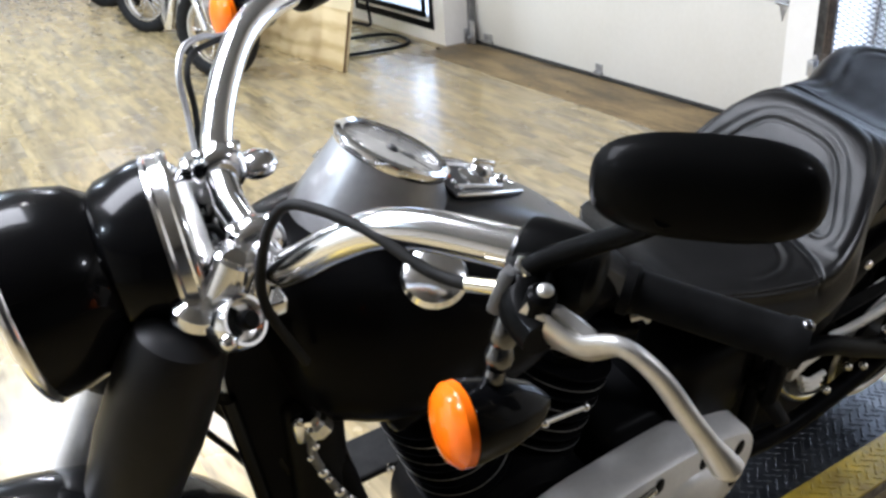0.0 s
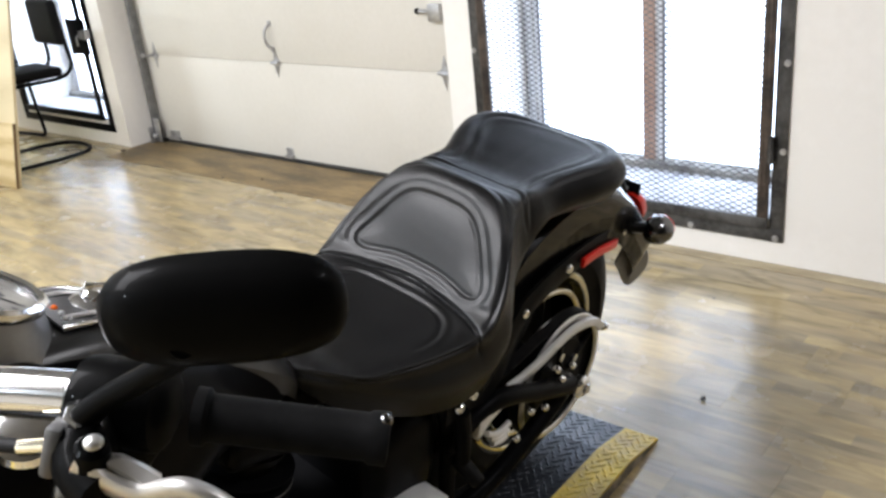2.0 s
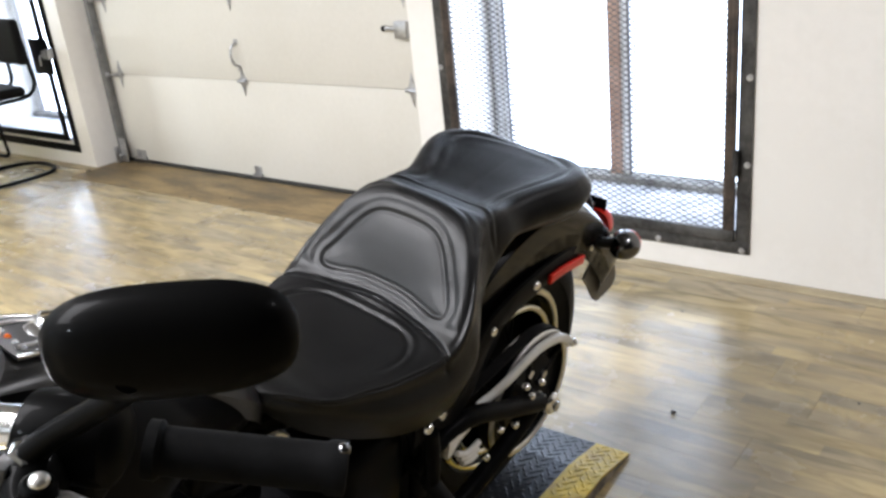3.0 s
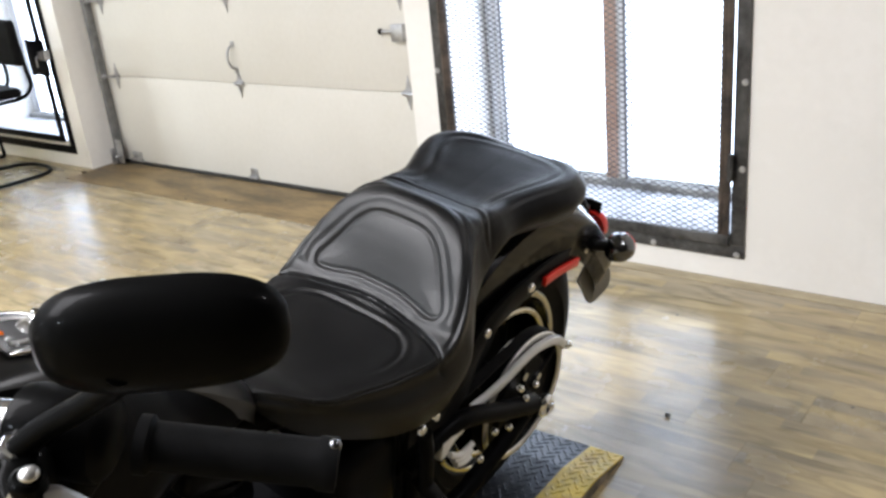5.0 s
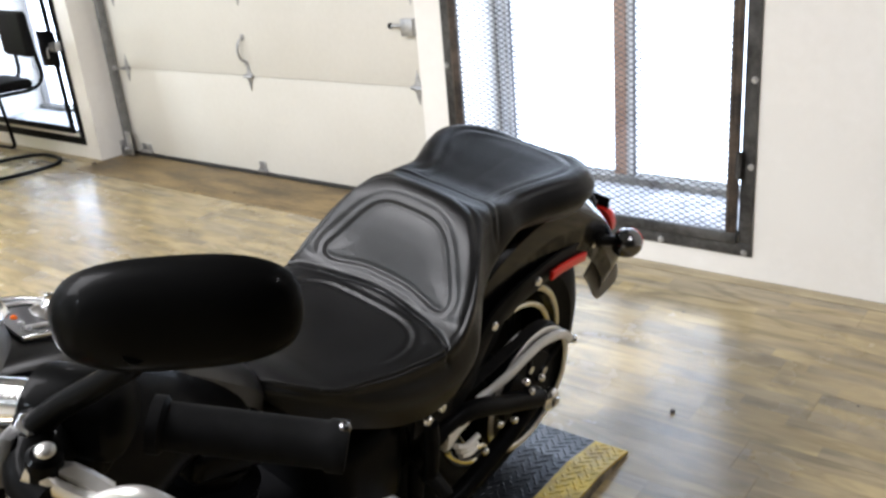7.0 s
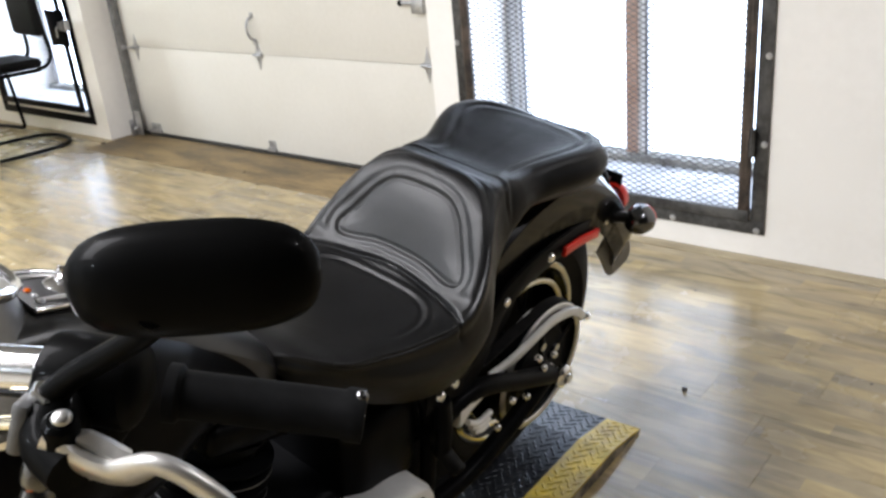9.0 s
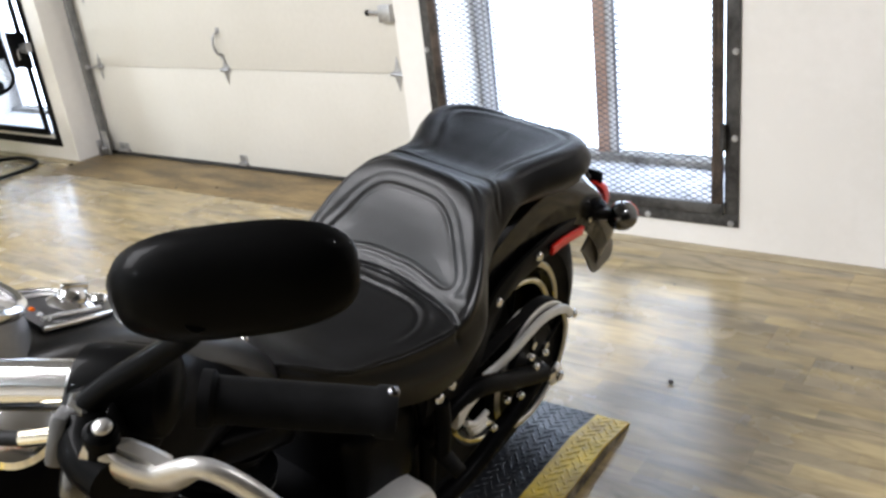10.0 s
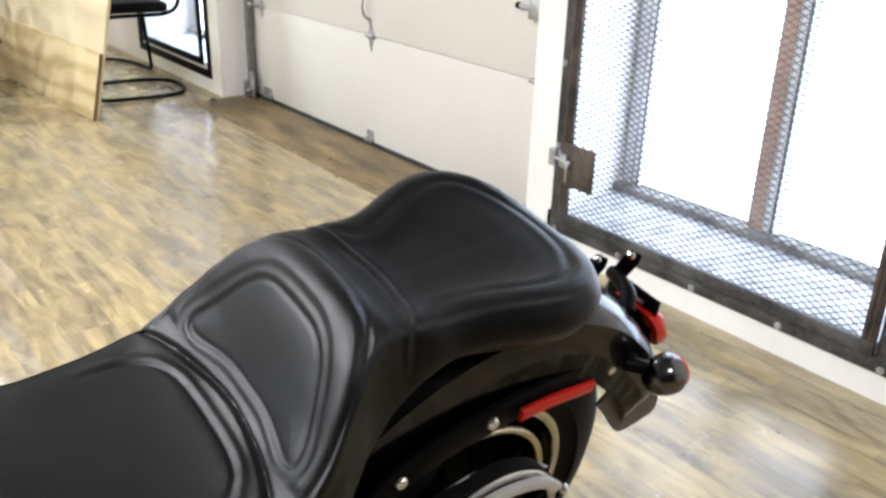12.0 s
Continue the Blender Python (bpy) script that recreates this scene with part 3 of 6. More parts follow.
for by, w_ in ((4.055, 0.035), (5.20, 0.06), (2.80, 0.05)):
    bb = part("bottom_bracket", box(-0.022, by - 4.1 - w_, 0.024, -0.0005, by - 4.1 + w_, 0.042, 0.003), M_GALV, gdoor, "steel bottom bracket")
    part("upright", box(-0.0075, by - 4.1 - w_ * 0.8, 0.043, -0.0008, by - 4.1 + w_ * 0.8, 0.085, 0.002), M_GALV, bb)


def door_track(y, s):
    t = thing("door_track", pose(DX - 0.034, y, 0), "galvanised steel roller track beside the garage door", "track", "door tracks")
    part("rail", box(-0.018, -0.003, 0.02, 0.018, 0.003, 2.3, 0.001), M_TRACK, t)
    part("lip", box(-0.022, min(-0.003, 0.034 * s), 0.02, -0.0182, max(0.003, 0.034 * s), 2.3), M_TRACK, t)
    part("lip", box(0.0182, min(-0.003, 0.034 * s), 0.02, 0.022, max(0.003, 0.034 * s), 2.3), M_TRACK, t)
    part("foot_bracket", box(-0.055, 0.036 * s - 0.004, 0.0, 0.02, 0.036 * s + 0.004, 0.11, 0.002), M_GALV, t, "steel angle bracket on the floor")
    rh = part("roller_housing", box(-0.030, -0.030 * s - 0.03, 0.012, -0.0225, -0.030 * s + 0.03, 0.17, 0.002), M_GALV, t, "steel corner bracket")
    part("cable_stud", rod((-0.060, -0.02 * s, 0.06), (-0.0305, -0.02 * s, 0.06), 0.012, None, 0.003, 12), M_GALV, rh)
    for z in (0.581, 1.048, 1.515):
        r_ = part("roller", rod((0, -0.015, z), (0, 0.030, z), 0.015, None, 0.004, 16), M_GALV, t)
        part("stem", rod((0, 0, z), (0, -0.12 * s, z), 0.006, None, 0, 8), M_GALV, r_)


door_track(5.335, 1)
door_track(2.69, -1)

# ---------------------------------------------------------------- steel gates before the windows


def mesh_panel(y0, y1, z0, z1, cw, ch):
    """Expanded metal: crossing strands, each a flat bar with depth."""
    vs, fs = [], []
    ny, nz = int((y1 - y0) / cw), int((z1 - z0) / ch)
    cw, ch = (y1 - y0) / ny, (z1 - z0) / nz
    a, d = 0.0017, 0.0012
    for i in range(ny):
        for near, far in ((i, i + 0.5), (i + 1, i + 0.5)):
            for j in range(2 * nz):
                ya, yb = (near, far) if j % 2 == 0 else (far, near)
                k = len(vs)
                for y, z in ((y0 + ya * cw, z0 + j * ch / 2), (y0 + yb * cw, z0 + (j + 1) * ch / 2)):
                    vs.extend(((-d, y, z - a), (d, y, z - a), (d, y, z + a), (-d, y, z + a)))
                for q in range(4):
                    fs.append((k + q, k + (q + 1) % 4, k + 4 + (q + 1) % 4, k + 4 + q))
    me = bpy.data.meshes.new("wire_mesh")
    me.from_pydata(vs, [], fs)
    me.materials.append(M_MESH)
    return me


GH = 2.12


def steel_gate(m, wide, latch_z, latch_at, lw, lh, bar=None, leaf=None, gap=0.0):
    """A fixed angle frame screwed to the wall, with a mesh leaf inside it."""
    g = thing("security_gate", m, "dark steel security gate with expanded metal mesh over the window" if leaf is None else "black steel security gate with a mesh leaf over the window", "gate", "window gates")
    fw, lb = 0.050, 0.040
    a, b = fw + 0.003 + gap, fw + 0.003 + gap + lb
    for q in ((-0.010, 0.0, 0.0, -0.001, wide, fw), (-0.010, 0.0, GH - fw, -0.001, wide, GH), (-0.011, 0.0, fw + 0.0005, -0.001, fw, GH - fw - 0.0005), (-0.011, wide - fw, fw + 0.0005, -0.001, wide, GH - fw - 0.0005)):
        part("frame_bar", box(*q, 0.0015), bar or M_STEEL, g)
    for q in ((-0.030, a, a, -0.012, wide - a, b), (-0.030, a, GH - b, -0.012, wide - a, GH - a)):
        part("leaf_bar", box(*q, 0.002), leaf or M_STEEL, g, "dark steel leaf channel")
    for y0, y1 in ((a, b), (wide - b, wide - a)):
        lbar = part("leaf_bar", box(-0.030, y0, b + 0.0005, -0.012, y1, GH - b - 0.0005, 0.002), leaf or M_RUST, g, "rust-tinged leaf channel" if leaf is None else "black leaf channel")
        if leaf is None:
            for k in (0.30, 0.68):
                part("channel_rib", box(-0.0335, y0 + (y1 - y0) * k - 0.003, b + 0.002, -0.0305, y0 + (y1 - y0) * k + 0.003, GH - b - 0.002, 0.001), M_RUST, lbar)
    w = new("wire_mesh", mesh_panel(b - 0.012, wide - b + 0.012, b - 0.012, GH - b + 0.012, 0.0405, 0.0212))
    w.parent = g
    w.location = (-0.016, 0, 0)
    w["kind"], w["label"] = "stuff", "dark expanded metal mesh"
    nb = round((wide - 0.05) / 0.324)
    spots = [(0.026 + (wide - 0.052) * i / nb, 0.015) for i in range(nb + 1)] + [(q, z) for q in (0.014, wide - 0.014) for z in (0.342, 0.650, 0.96, 1.27, 1.58, 1.89)]
    for k, (by, bz) in enumerate(spots if leaf is None else []):
        part("bolt", lathe([(0, 0), (0.012, 0), (0.012, 0.003), (0.0085, 0.003), (0.007, 0.007), (0, 0.008)], along((-0.0112, by, bz), (-1, by, bz)), 12), M_GALV, g, "bright bolt head" if k == 0 else "")
    for hz in (0.35, 1.75):
        part("gate_hinge", rod((-0.034, fw, hz - 0.05), (-0.034, fw, hz + 0.05), 0.010, None, 0.003, 12), M_STEEL, g, "steel barrel hinge")
    lp = part("latch_plate", box(-0.036, latch_at - lw, latch_z - lh, -0.0340, latch_at + lw, latch_z + lh, 0.0008), leaf or M_RUST, g, "dark steel latch plate")
    part("latch_bolt", rod((-0.045, latch_at + 0.02, latch_z + 0.01), (-0.045, wide - 0.02, latch_z + 0.02), 0.009, None, 0.002, 12), M_GALV, lp, "bright slide bolt")
    part("bolt_guide", box(-0.052, latch_at + 0.040, latch_z - 0.012, -0.0365, latch_at + 0.075, latch_z + 0.040, 0.004), M_GALV, lp, "worn bolt guide")
    part("latch_lever", tube([(-0.046, latch_at + 0.03, latch_z + 0.01), (-0.060, latch_at + 0.026, latch_z), (-0.062, latch_at + 0.024, latch_z - 0.055)], 0.006, 8), M_GALV, lp, "bright bolt lever")
    part("keeper", box(-0.055, wide - 0.040, latch_z - 0.015, -0.0115, wide - 0.008, latch_z + 0.05, 0.004), M_GALV, lp, "bright keeper")
    return g


# hinged on the low-y side of the first; the second is handed the other way
steel_gate(pose(WX, 1.143, 0.091), 1.346, 0.290, 1.212, 0.086, 0.081)
steel_gate(pose(WX, 6.815, 0.092) @ Matrix.Diagonal((1, -1, 1, 1)), 1.240, 0.637, 1.110, 0.115, 0.113, M_BLACKSTEEL, M_BLACKSTEEL, 0.026)


def deep_window(name, y0, y1, mull):
    t = thing(name, pose(3.70, y0, ZB), "tall window in a deep reveal with grimy sill", "window", "", "structure")
    w = y1 - y0
    h = ZT - ZB
    part("window_sill", box(-0.435, 0.0, 0.0005, -0.02, w, 0.012, 0.003), M_SILL, t, "dirty white sill")
    part("sill_edge", box(-0.085, 0.0, 0.0125, -0.02, w, 0.042, 0.004), M_GRIME, t, "grimy sill edge")
    part("window_frame", box(-0.03, 0.0, 0.042, 0.02, 0.06, h, 0.004), M_GREYFRAME, t)
    jamb = part("window_frame", box(-0.03, w - 0.085, 0.042, 0.02, w, h, 0.004), M_PALEFRAME, t, "pale window frame with narrow dark beads")
    part("bead", box(-0.034, w - 0.056, 0.042, -0.0305, w - 0.047, h - 0.071, 0.001), M_GREYFRAME, jamb)
    part("bead", box(-0.034, w - 0.086, 0.042, -0.0305, w - 0.076, h - 0.071, 0.001), M_BEAD, jamb, "dark bead")
    part("window_frame", box(-0.03, 0.061, h - 0.07, 0.02, w - 0.086, h, 0.004), M_PALEFRAME, t)
    part("mullion", box(-0.05, mull + 0.046, 0.042, 0.018, mull + 0.103, h - 0.071, 0.004), M_BROWN, t, "brown painted mullion")
    pale = part("mullion", box(-0.046, mull, 0.042, 0.018, mull + 0.0455, h - 0.071, 0.004), M_PALEFRAME, t, "pale metal mullion")
    part("bead", box(-0.050, mull, 0.042, -0.0465, mull + 0.012, h - 0.071, 0.001), M_BEAD, pale, "dark bead")
    part("bead", box(-0.050, mull + 0.034, 0.042, -0.0465, mull + 0.040, h - 0.071, 0.001), M_GREYFRAME, pale)
    for a, b in ((0.061, mull - 0.001), (mull + 0.104, w - 0.087)):
        p = part("pane", box(0.0, a, 0.043, 0.006, b, h - 0.071), M_PANE, t, "clear window pane", smooth=False)
        p.visible_shadow = False
    return t


deep_window("window_1", RW[0], RW[1] + 0.055, 0.612)
deep_window("window_2", LW[0], LW[1], 0.48)

# ---------------------------------------------------------------- plywood screen and chairs
screen = thing("plywood_screen", pose(2.412, 5.305, 0.002, 0, 13, 4.9), "pale plywood sheet with a darker kick board, leaning back", "screen")
part("sheet", box(0.014, 0.002, 0.0, 0.032, 2.44, 1.22, 0.001), [M_PLY], screen, "pale plywood sheet")
part("kick_board", box(-0.005, 0.0, 0.0, 0.0135, 2.44, 0.380, 0.001), M_PLY2, screen, "figured plywood kick board")
part("edge_strip", box(-0.006, -0.003, 0.0, 0.0135, -0.0003, 0.378, 0.0008), M_PLYEDGE, screen, "brown plywood edge")


def sled_chair(m):
    """Visitor chair on a black steel tube sled base; it looks along its local -x."""
    c = thing("visitor_chair", m, "black padded visitor chair on a tubular steel sled base", "chair", "chairs by the window")
    r = 0.0125
    loop = [(-0.24, -0.24, r), (-0.1, -0.255, r), (0.12, -0.245, r), (0.25, -0.17, r), (0.285, 0.0, r), (0.25, 0.17, r), (0.12, 0.245, r), (-0.1, 0.255, r), (-0.24, 0.24, r)]
    part("sled_base", tube(loop, r, 10, 6), M_BLACKSTEEL, c)
    for s in (-1, 1):
        part("leg", tube([(-0.24, s * 0.24, r), (-0.275, s * 0.24, 0.03), (-0.28, s * 0.235, 0.10), (-0.25, s * 0.225, 0.44), (-0.22, s * 0.22, 0.498), (-0.12, s * 0.215, 0.505), (0.15, s * 0.21, 0.505)], r, 10), M_BLACKSTEEL, c)
        part("back_tube", tube([(0.15, s * 0.21, 0.505), (0.22, s * 0.20, 0.525), (0.262, s * 0.19, 0.58), (0.262, s * 0.175, 0.68), (0.255, s * 0.165, 0.85)], r, 10), M_BLACKSTEEL, c)
    part("cross_tube", tube([(-0.15, -0.215, 0.50), (-0.15, 0.215, 0.50)], 0.01, 10, 2), M_BLACKSTEEL, c)
    part("seat", box(-0.25, -0.215, 0.516, 0.195, 0.215, 0.578, 0.030, 5), M_FABRIC, c, "black padded seat")
    part("backrest", box(0.196, -0.205, 0.700, 0.256, 0.205, 0.985, 0.028, 5, m=Matrix.Translation((0.0, 0, 0)) @ pose(0.005, 0, 0)), M_FABRIC, c, "black padded backrest")
    return c


chair = sled_chair(pose(2.872, 5.87, 0.004, 0, 0, -7))
copy_thing(chair, pose(2.89, 6.64, 0.004, 0, 0, 100))

# small dirt on the floor
for (dx, dy, s_) in ((2.294, 1.019, 0.012), (2.893, 1.244, 0.007), (2.57, 0.60, 0.006), (3.07, 4.2, 0.009), (3.03, 3.70, 0.008), (3.15, 3.95, 0.01), (3.18, 5.40, 0.02)):
    bm = bmesh.new()
    bmesh.ops.create_icosphere(bm, subdivisions=2, radius=s_)
    for v in bm.verts:
        v.co *= 0.7 + 0.6 * noise.noise(v.co * 60 + Vector((dx * 9, dy * 7, 0)))
        v.co.z = max(v.co.z * 0.45, -s_ * 0.2) + s_ * 0.2
    solid("debris", bm, M_DIRT, "small dark crumb of dirt on the floor", "debris", "", "floor crumbs", pose(dx, dy, 0.0035))

# ---------------------------------------------------------------- low tread-plate platform under the motorcycle
PLX = 2.052
plat = thing("ramp_platform", pose(PLX, 1.318, 0, 0, 0, 0.9), "low black tread-plate motorcycle platform with yellow edges and a sloped end", "platform")
PW, PZ, PL, SL = 0.28, 0.036, 2.75, 0.15


def deck_piece(y0, y1, off):
    z0, z1 = PZ - 0.006 + off, PZ + off
    return loft([[(x, y0, a), (x, y1, a), (x, y1, b), (x, y0, b)] for x, a, b in ((-PL, z0, z1), (-SL, z0, z1), (-0.002, 0.004 + off, 0.010 + off), (0.0, 0.004, 0.009))])


def lugs(y0, y1, off):
    """Raised lens-shaped treads, turned to alternate sides."""
    bm = bmesh.new()
    px, py = 0.030, 0.026
    i = 0
    x = -0.012
    while x > -1.15:
        y = y0 + 0.012 + (0.5 * py if i % 2 else 0)
        j = 0
        while y < y1 - 0.010:
            z = PZ if x < -SL else 0.010 + (PZ - 0.010) * (-x / SL)
            a = radians(45 if (i + j) % 2 else -45)
            tilt = 0 if x < -SL else math.atan2(PZ - 0.010, SL)
            m = Matrix.Translation((x, y, z + off)) @ Matrix.Rotation(tilt, 4, "Y") @ Matrix.Rotation(a, 4, "Z")
            top, base = [], []
            for dx, dy, dz in ((-0.0115, 0, 0), (0, -0.0038, 0), (0.0115, 0, 0), (0, 0.0038, 0), (-0.005, 0, 0.0019), (0.005, 0, 0.0019)):
                base.append(bm.verts.new(m @ Vector((dx, dy, dz))))
            for f in ((0, 1, 4), (1, 5, 4), (1, 2, 5), (2, 3, 5), (3, 4, 5), (3, 0, 4)):
                bm.faces.new([base[q] for q in f])
            y += py
            j += 1
        x -= px * 0.5
        i += 1
    return bm


YB = 0.095
d1 = part("deck", deck_piece(-PW + YB, PW - YB, 0.0), M_TREAD, plat, "black tread plate deck", smooth=False)
s1 = part("deck_treads", lugs(-PW + YB, PW - YB, 0.0), M_TREAD, d1, smooth=False)
s1["kind"] = "stuff"
for a_, b_ in ((-PW, -PW + YB - 0.0005), (PW - YB + 0.0005, PW)):
    d2 = part("edge_band", deck_piece(a_, b_, 0.0), M_YELLOW, plat, "yellow painted edge band", smooth=False)
    s2 = part("band_treads", lugs(a_, b_, 0.0), M_YELLOW, d2, smooth=False)
    s2["kind"] = "stuff"
for s_ in (-1, 1):
    y_ = s_ * (PW - 0.004)
    part("skirt", loft([[(x, y_ - 0.003, 0), (x, y_ + 0.003, 0), (x, y_ + 0.003, z), (x, y_ - 0.003, z)] for x, z in ((-PL, PZ - 0.0065), (-SL, PZ - 0.0065), (-0.004, 0.0035))]), M_SKIRT, plat, "scuffed side skirt", smooth=False)
for cx_ in (-0.6, -1.4, -2.2):
    part("cross_rib", box(cx_ - 0.02, -PW + 0.01, 0, cx_ + 0.02, PW - 0.01, PZ - 0.007), M_SKIRT, plat)

# ---------------------------------------------------------------- the motorcycle, leaning on its side stand
# local axes: x to the rear, y to its right, z up in its own plane
bike = thing("motorcycle", pose(-0.034, 1.354, -0.077, 11.58, -2.36, -1.61) @ Matrix.Scale(1.0212, 4), "black cruiser motorcycle with leather seat leaning on its stand", "motorcycle")
AX, AZ, TR = 1.731, 0.386, 0.349     # rear axle and tyre radius
FX, FZ = 1.743, 0.371                # centre of the rear fender's curve


def wheel(cx, cz, tr, tw, yaw, parent, name):
    """Tyre, lipped rim, spokes and hub about a cross axle."""
    w = part(name, lathe([(0.012, -0.09), (0.045, -0.088), (0.05, -0.06), (0.032, -0.05), (0.032, 0.05), (0.05, 0.06), (0.045, 0.088), (0.012, 0.09)], along((0, -0.0, 0), (0, 1, 0)), 28), M_SATIN, parent, "black spoked wheel")
    w.matrix_basis = pose(cx, 0, cz, 0, 0, yaw)
    h = tw / 2
    rr = min(0.212, tr - 0.126)
    prof = [(rr, -h * 0.62), (rr + 0.02, -h * 0.80), (rr + 0.05, -h * 0.97)]
    for i in range(13):
        a = math.pi * i / 12
        prof.append((tr - 0.095 + 0.095 * math.sin(a) ** 1.6 if 0 < i < 12 else tr - 0.095, -h * math.cos(a)))
    prof += [(rr + 0.05, h * 0.97), (rr + 0.02, h * 0.80), (rr, h * 0.62)]
    part("tyre", lathe(prof, along((0, 0, 0), (0, 1, 0)), 64), M_RUBBER, w, "black rubber tyre")
    part("rim", lathe([(rr + 0.012, -h * 0.70), (rr + 0.014, -h * 0.76), (rr - 0.004, -h * 0.78), (rr - 0.012, -h * 0.62), (rr - 0.035, -h * 0.4), (rr - 0.038, h * 0.4), (rr - 0.012, h * 0.62), (rr - 0.004, h * 0.78), (rr + 0.014, h * 0.76), (rr + 0.012, h * 0.70)],
                      along((0, 0, 0), (0, 1, 0)), 64), M_PAINT, w, "black rim")
    part("rim_lip", torus((0, -h * 0.77, 0), (0, 1, 0), rr + 0.004, 0.009, 64, 10, None, 0.6), M_CREAM, w, "bright rim lip")
    for i in range(20):
        a = 2 * math.pi * i / 20
        s = -1 if i % 2 else 1
        b = a + (0.5 if (i // 2) % 2 else -0.5)
        part("spoke", rod((0.043 * math.cos(a), s * 0.055, 0.043 * math.sin(a)), ((rr - 0.034) * math.cos(b), s * 0.012, (rr - 0.034) * math.sin(b)), 0.0028, None, 0, 6), M_BLACKSTEEL, w)
    return w


rear = wheel(AX, AZ, TR, 0.132, 0, bike, "rear_wheel")
part("wheel_disc", lathe([(0.03, 0.010), (0.10, 0.016), (0.178, 0.022), (0.178, 0.028), (0.03, 0.018)], along((0, 0, 0), (0, 1, 0)), 48), M_SATIN, rear, "black wheel disc")
part("inner_ring", torus((0, -0.052, 0), (0, 1, 0), 0.176, 0.008, 56, 10, None, 0.9), M_CREAM, rear, "bright inner ring")
front = wheel(0.095, 0.412, 0.305, 0.130, -7, bike, "front_wheel")

# belt pulley with its bright edge, belt and guard on the left
pul = part("belt_pulley", lathe([(0.02, -0.012), (0.09, -0.012), (0.10, -0.004), (0.138, -0.004), (0.142, -0.013), (0.150, -0.013), (0.150, 0.013), (0.142, 0.013), (0.138, 0.004), (0.02, 0.004)], along((AX, -0.105, AZ), (AX, 1, AZ)), 64), M_SATIN, bike, "black belt pulley")
part("bright_edge", torus((AX, -0.121, AZ), (0, 1, 0), 0.145, 0.008, 64, 8, None, 0.5), M_POLISH, pul, "polished pulley edge")
for i in range(5):
    a = 2 * math.pi * i / 5 + 0.4
    part("pulley_bolt", lathe([(0, 0), (0.010, 0), (0.010, 0.006), (0, 0.008)], along((AX + 0.058 * math.cos(a), -0.118, AZ + 0.058 * math.sin(a)), (AX + 0.058 * math.cos(a), -1, AZ + 0.058 * math.sin(a))), 8), M_CHROME, pul)
    part("pulley_spoke", rod((AX + 0.03 * math.cos(a), -0.112, AZ + 0.03 * math.sin(a)), (AX + 0.138 * math.cos(a), -0.112, AZ + 0.138 * math.sin(a)), 0.012, 0.008, 0, 10), M_BLACKSTEEL, pul)
beltline = [(AX + 0.153 * math.cos(a), AZ + 0.153 * math.sin(a)) for a in np.linspace(radians(95), radians(-95), 26)]
belt = [(1.30, 0.46), (1.50, 0.515)] + beltline + [(1.50, 0.24), (1.30, 0.30)]
part("drive_belt", side_plate(ribbon(belt, 0.003), -0.117, -0.093), M_RUBBER, bike, "black rubber drive belt")
g_out = [(1.508, 0.508), (1.530, 0.505), (1.56, 0.501), (1.62, 0.504), (1.68, 0.514), (1.735, 0.518), (1.79, 0.507), (1.832, 0.488), (1.862, 0.458)]
gl = [tuple(p)[:2] for p in spline([(x, y, 0) for x, y in g_out], 5)]
gh = [0.005 + 0.0050 * min(1, i / 14) for i in range(len(gl))]
guard = part("belt_guard", side_plate(ribbon(gl, gh), -0.140, -0.128, 0.003), M_GUARD, bike, "bright metal belt guard")
part("guard_bolt", ball((1.874, -0.138, 0.453), 0.0095), M_CHROME, guard, "chrome bolt")
g_in = [tuple(p)[:2] for p in spline([(1.575, 0.515, 0), (1.644, 0.526, 0), (1.708, 0.533, 0), (1.769, 0.525, 0), (1.829, 0.497, 0), (1.876, 0.460, 0)], 6)]
part("inner_guard", side_plate(ribbon(g_in, [0.002 + 0.005 * math.sin(math.pi * min(1, (i + 1) / 30)) for i in range(len(g_in))]), -0.0955, -0.0915, 0.001), M_GUARD, guard, "polished inner guard rail")

# swingarm, axle nut, shock mounts and the bright cover behind the primary
part("swingarm", tube([(1.30, -0.145, 0.50), (1.40, -0.152, 0.530), (1.467, -0.158, 0.524), (1.58, -0.160, 0.466), (1.705, -0.158, 0.402)], (0.017, 0.021), 16), M_SATIN, bike, "black tubular swingarm")
part("swingarm", tube([(1.30, 0.145, 0.50), (1.42, 0.155, 0.525), (1.52, 0.160, 0.500), (1.64, 0.160, 0.445), (1.710, 0.158, 0.408)], (0.030, 0.023), 16), M_SATIN, bike, "black tubular swingarm")
part("swingarm_brace", tube([(1.30, -0.14, 0.30), (1.45, -0.145, 0.30), (1.60, -0.15, 0.35), (1.70, -0.15, 0.395)], 0.020, 14), M_SATIN, bike, "black lower swingarm tube")
ax = part("axle", rod((AX, -0.172, AZ + 0.004), (AX, 0.172, AZ + 0.004), 0.014, None, 0.003, 16), M_CHROME, bike, "bright axle")
part("axle_nut", lathe([(0, 0), (0.024, 0), (0.026, 0.004), (0.026, 0.014), (0.021, 0.020), (0.012, 0.022), (0.012, 0.028), (0, 0.030)], along((AX, -0.164, AZ + 0.004), (AX, -1, AZ + 0.004)), 24), M_CHROME, ax, "chrome axle nut")
for bx_, bz_ in ((1.60, 0.415), (1.655, 0.455), (1.69, 0.47), (1.545, 0.44), (1.50, 0.40), (1.63, 0.495)):
    part("bolt", ball((bx_, -0.168, bz_), 0.0085), M_CHROME, bike)
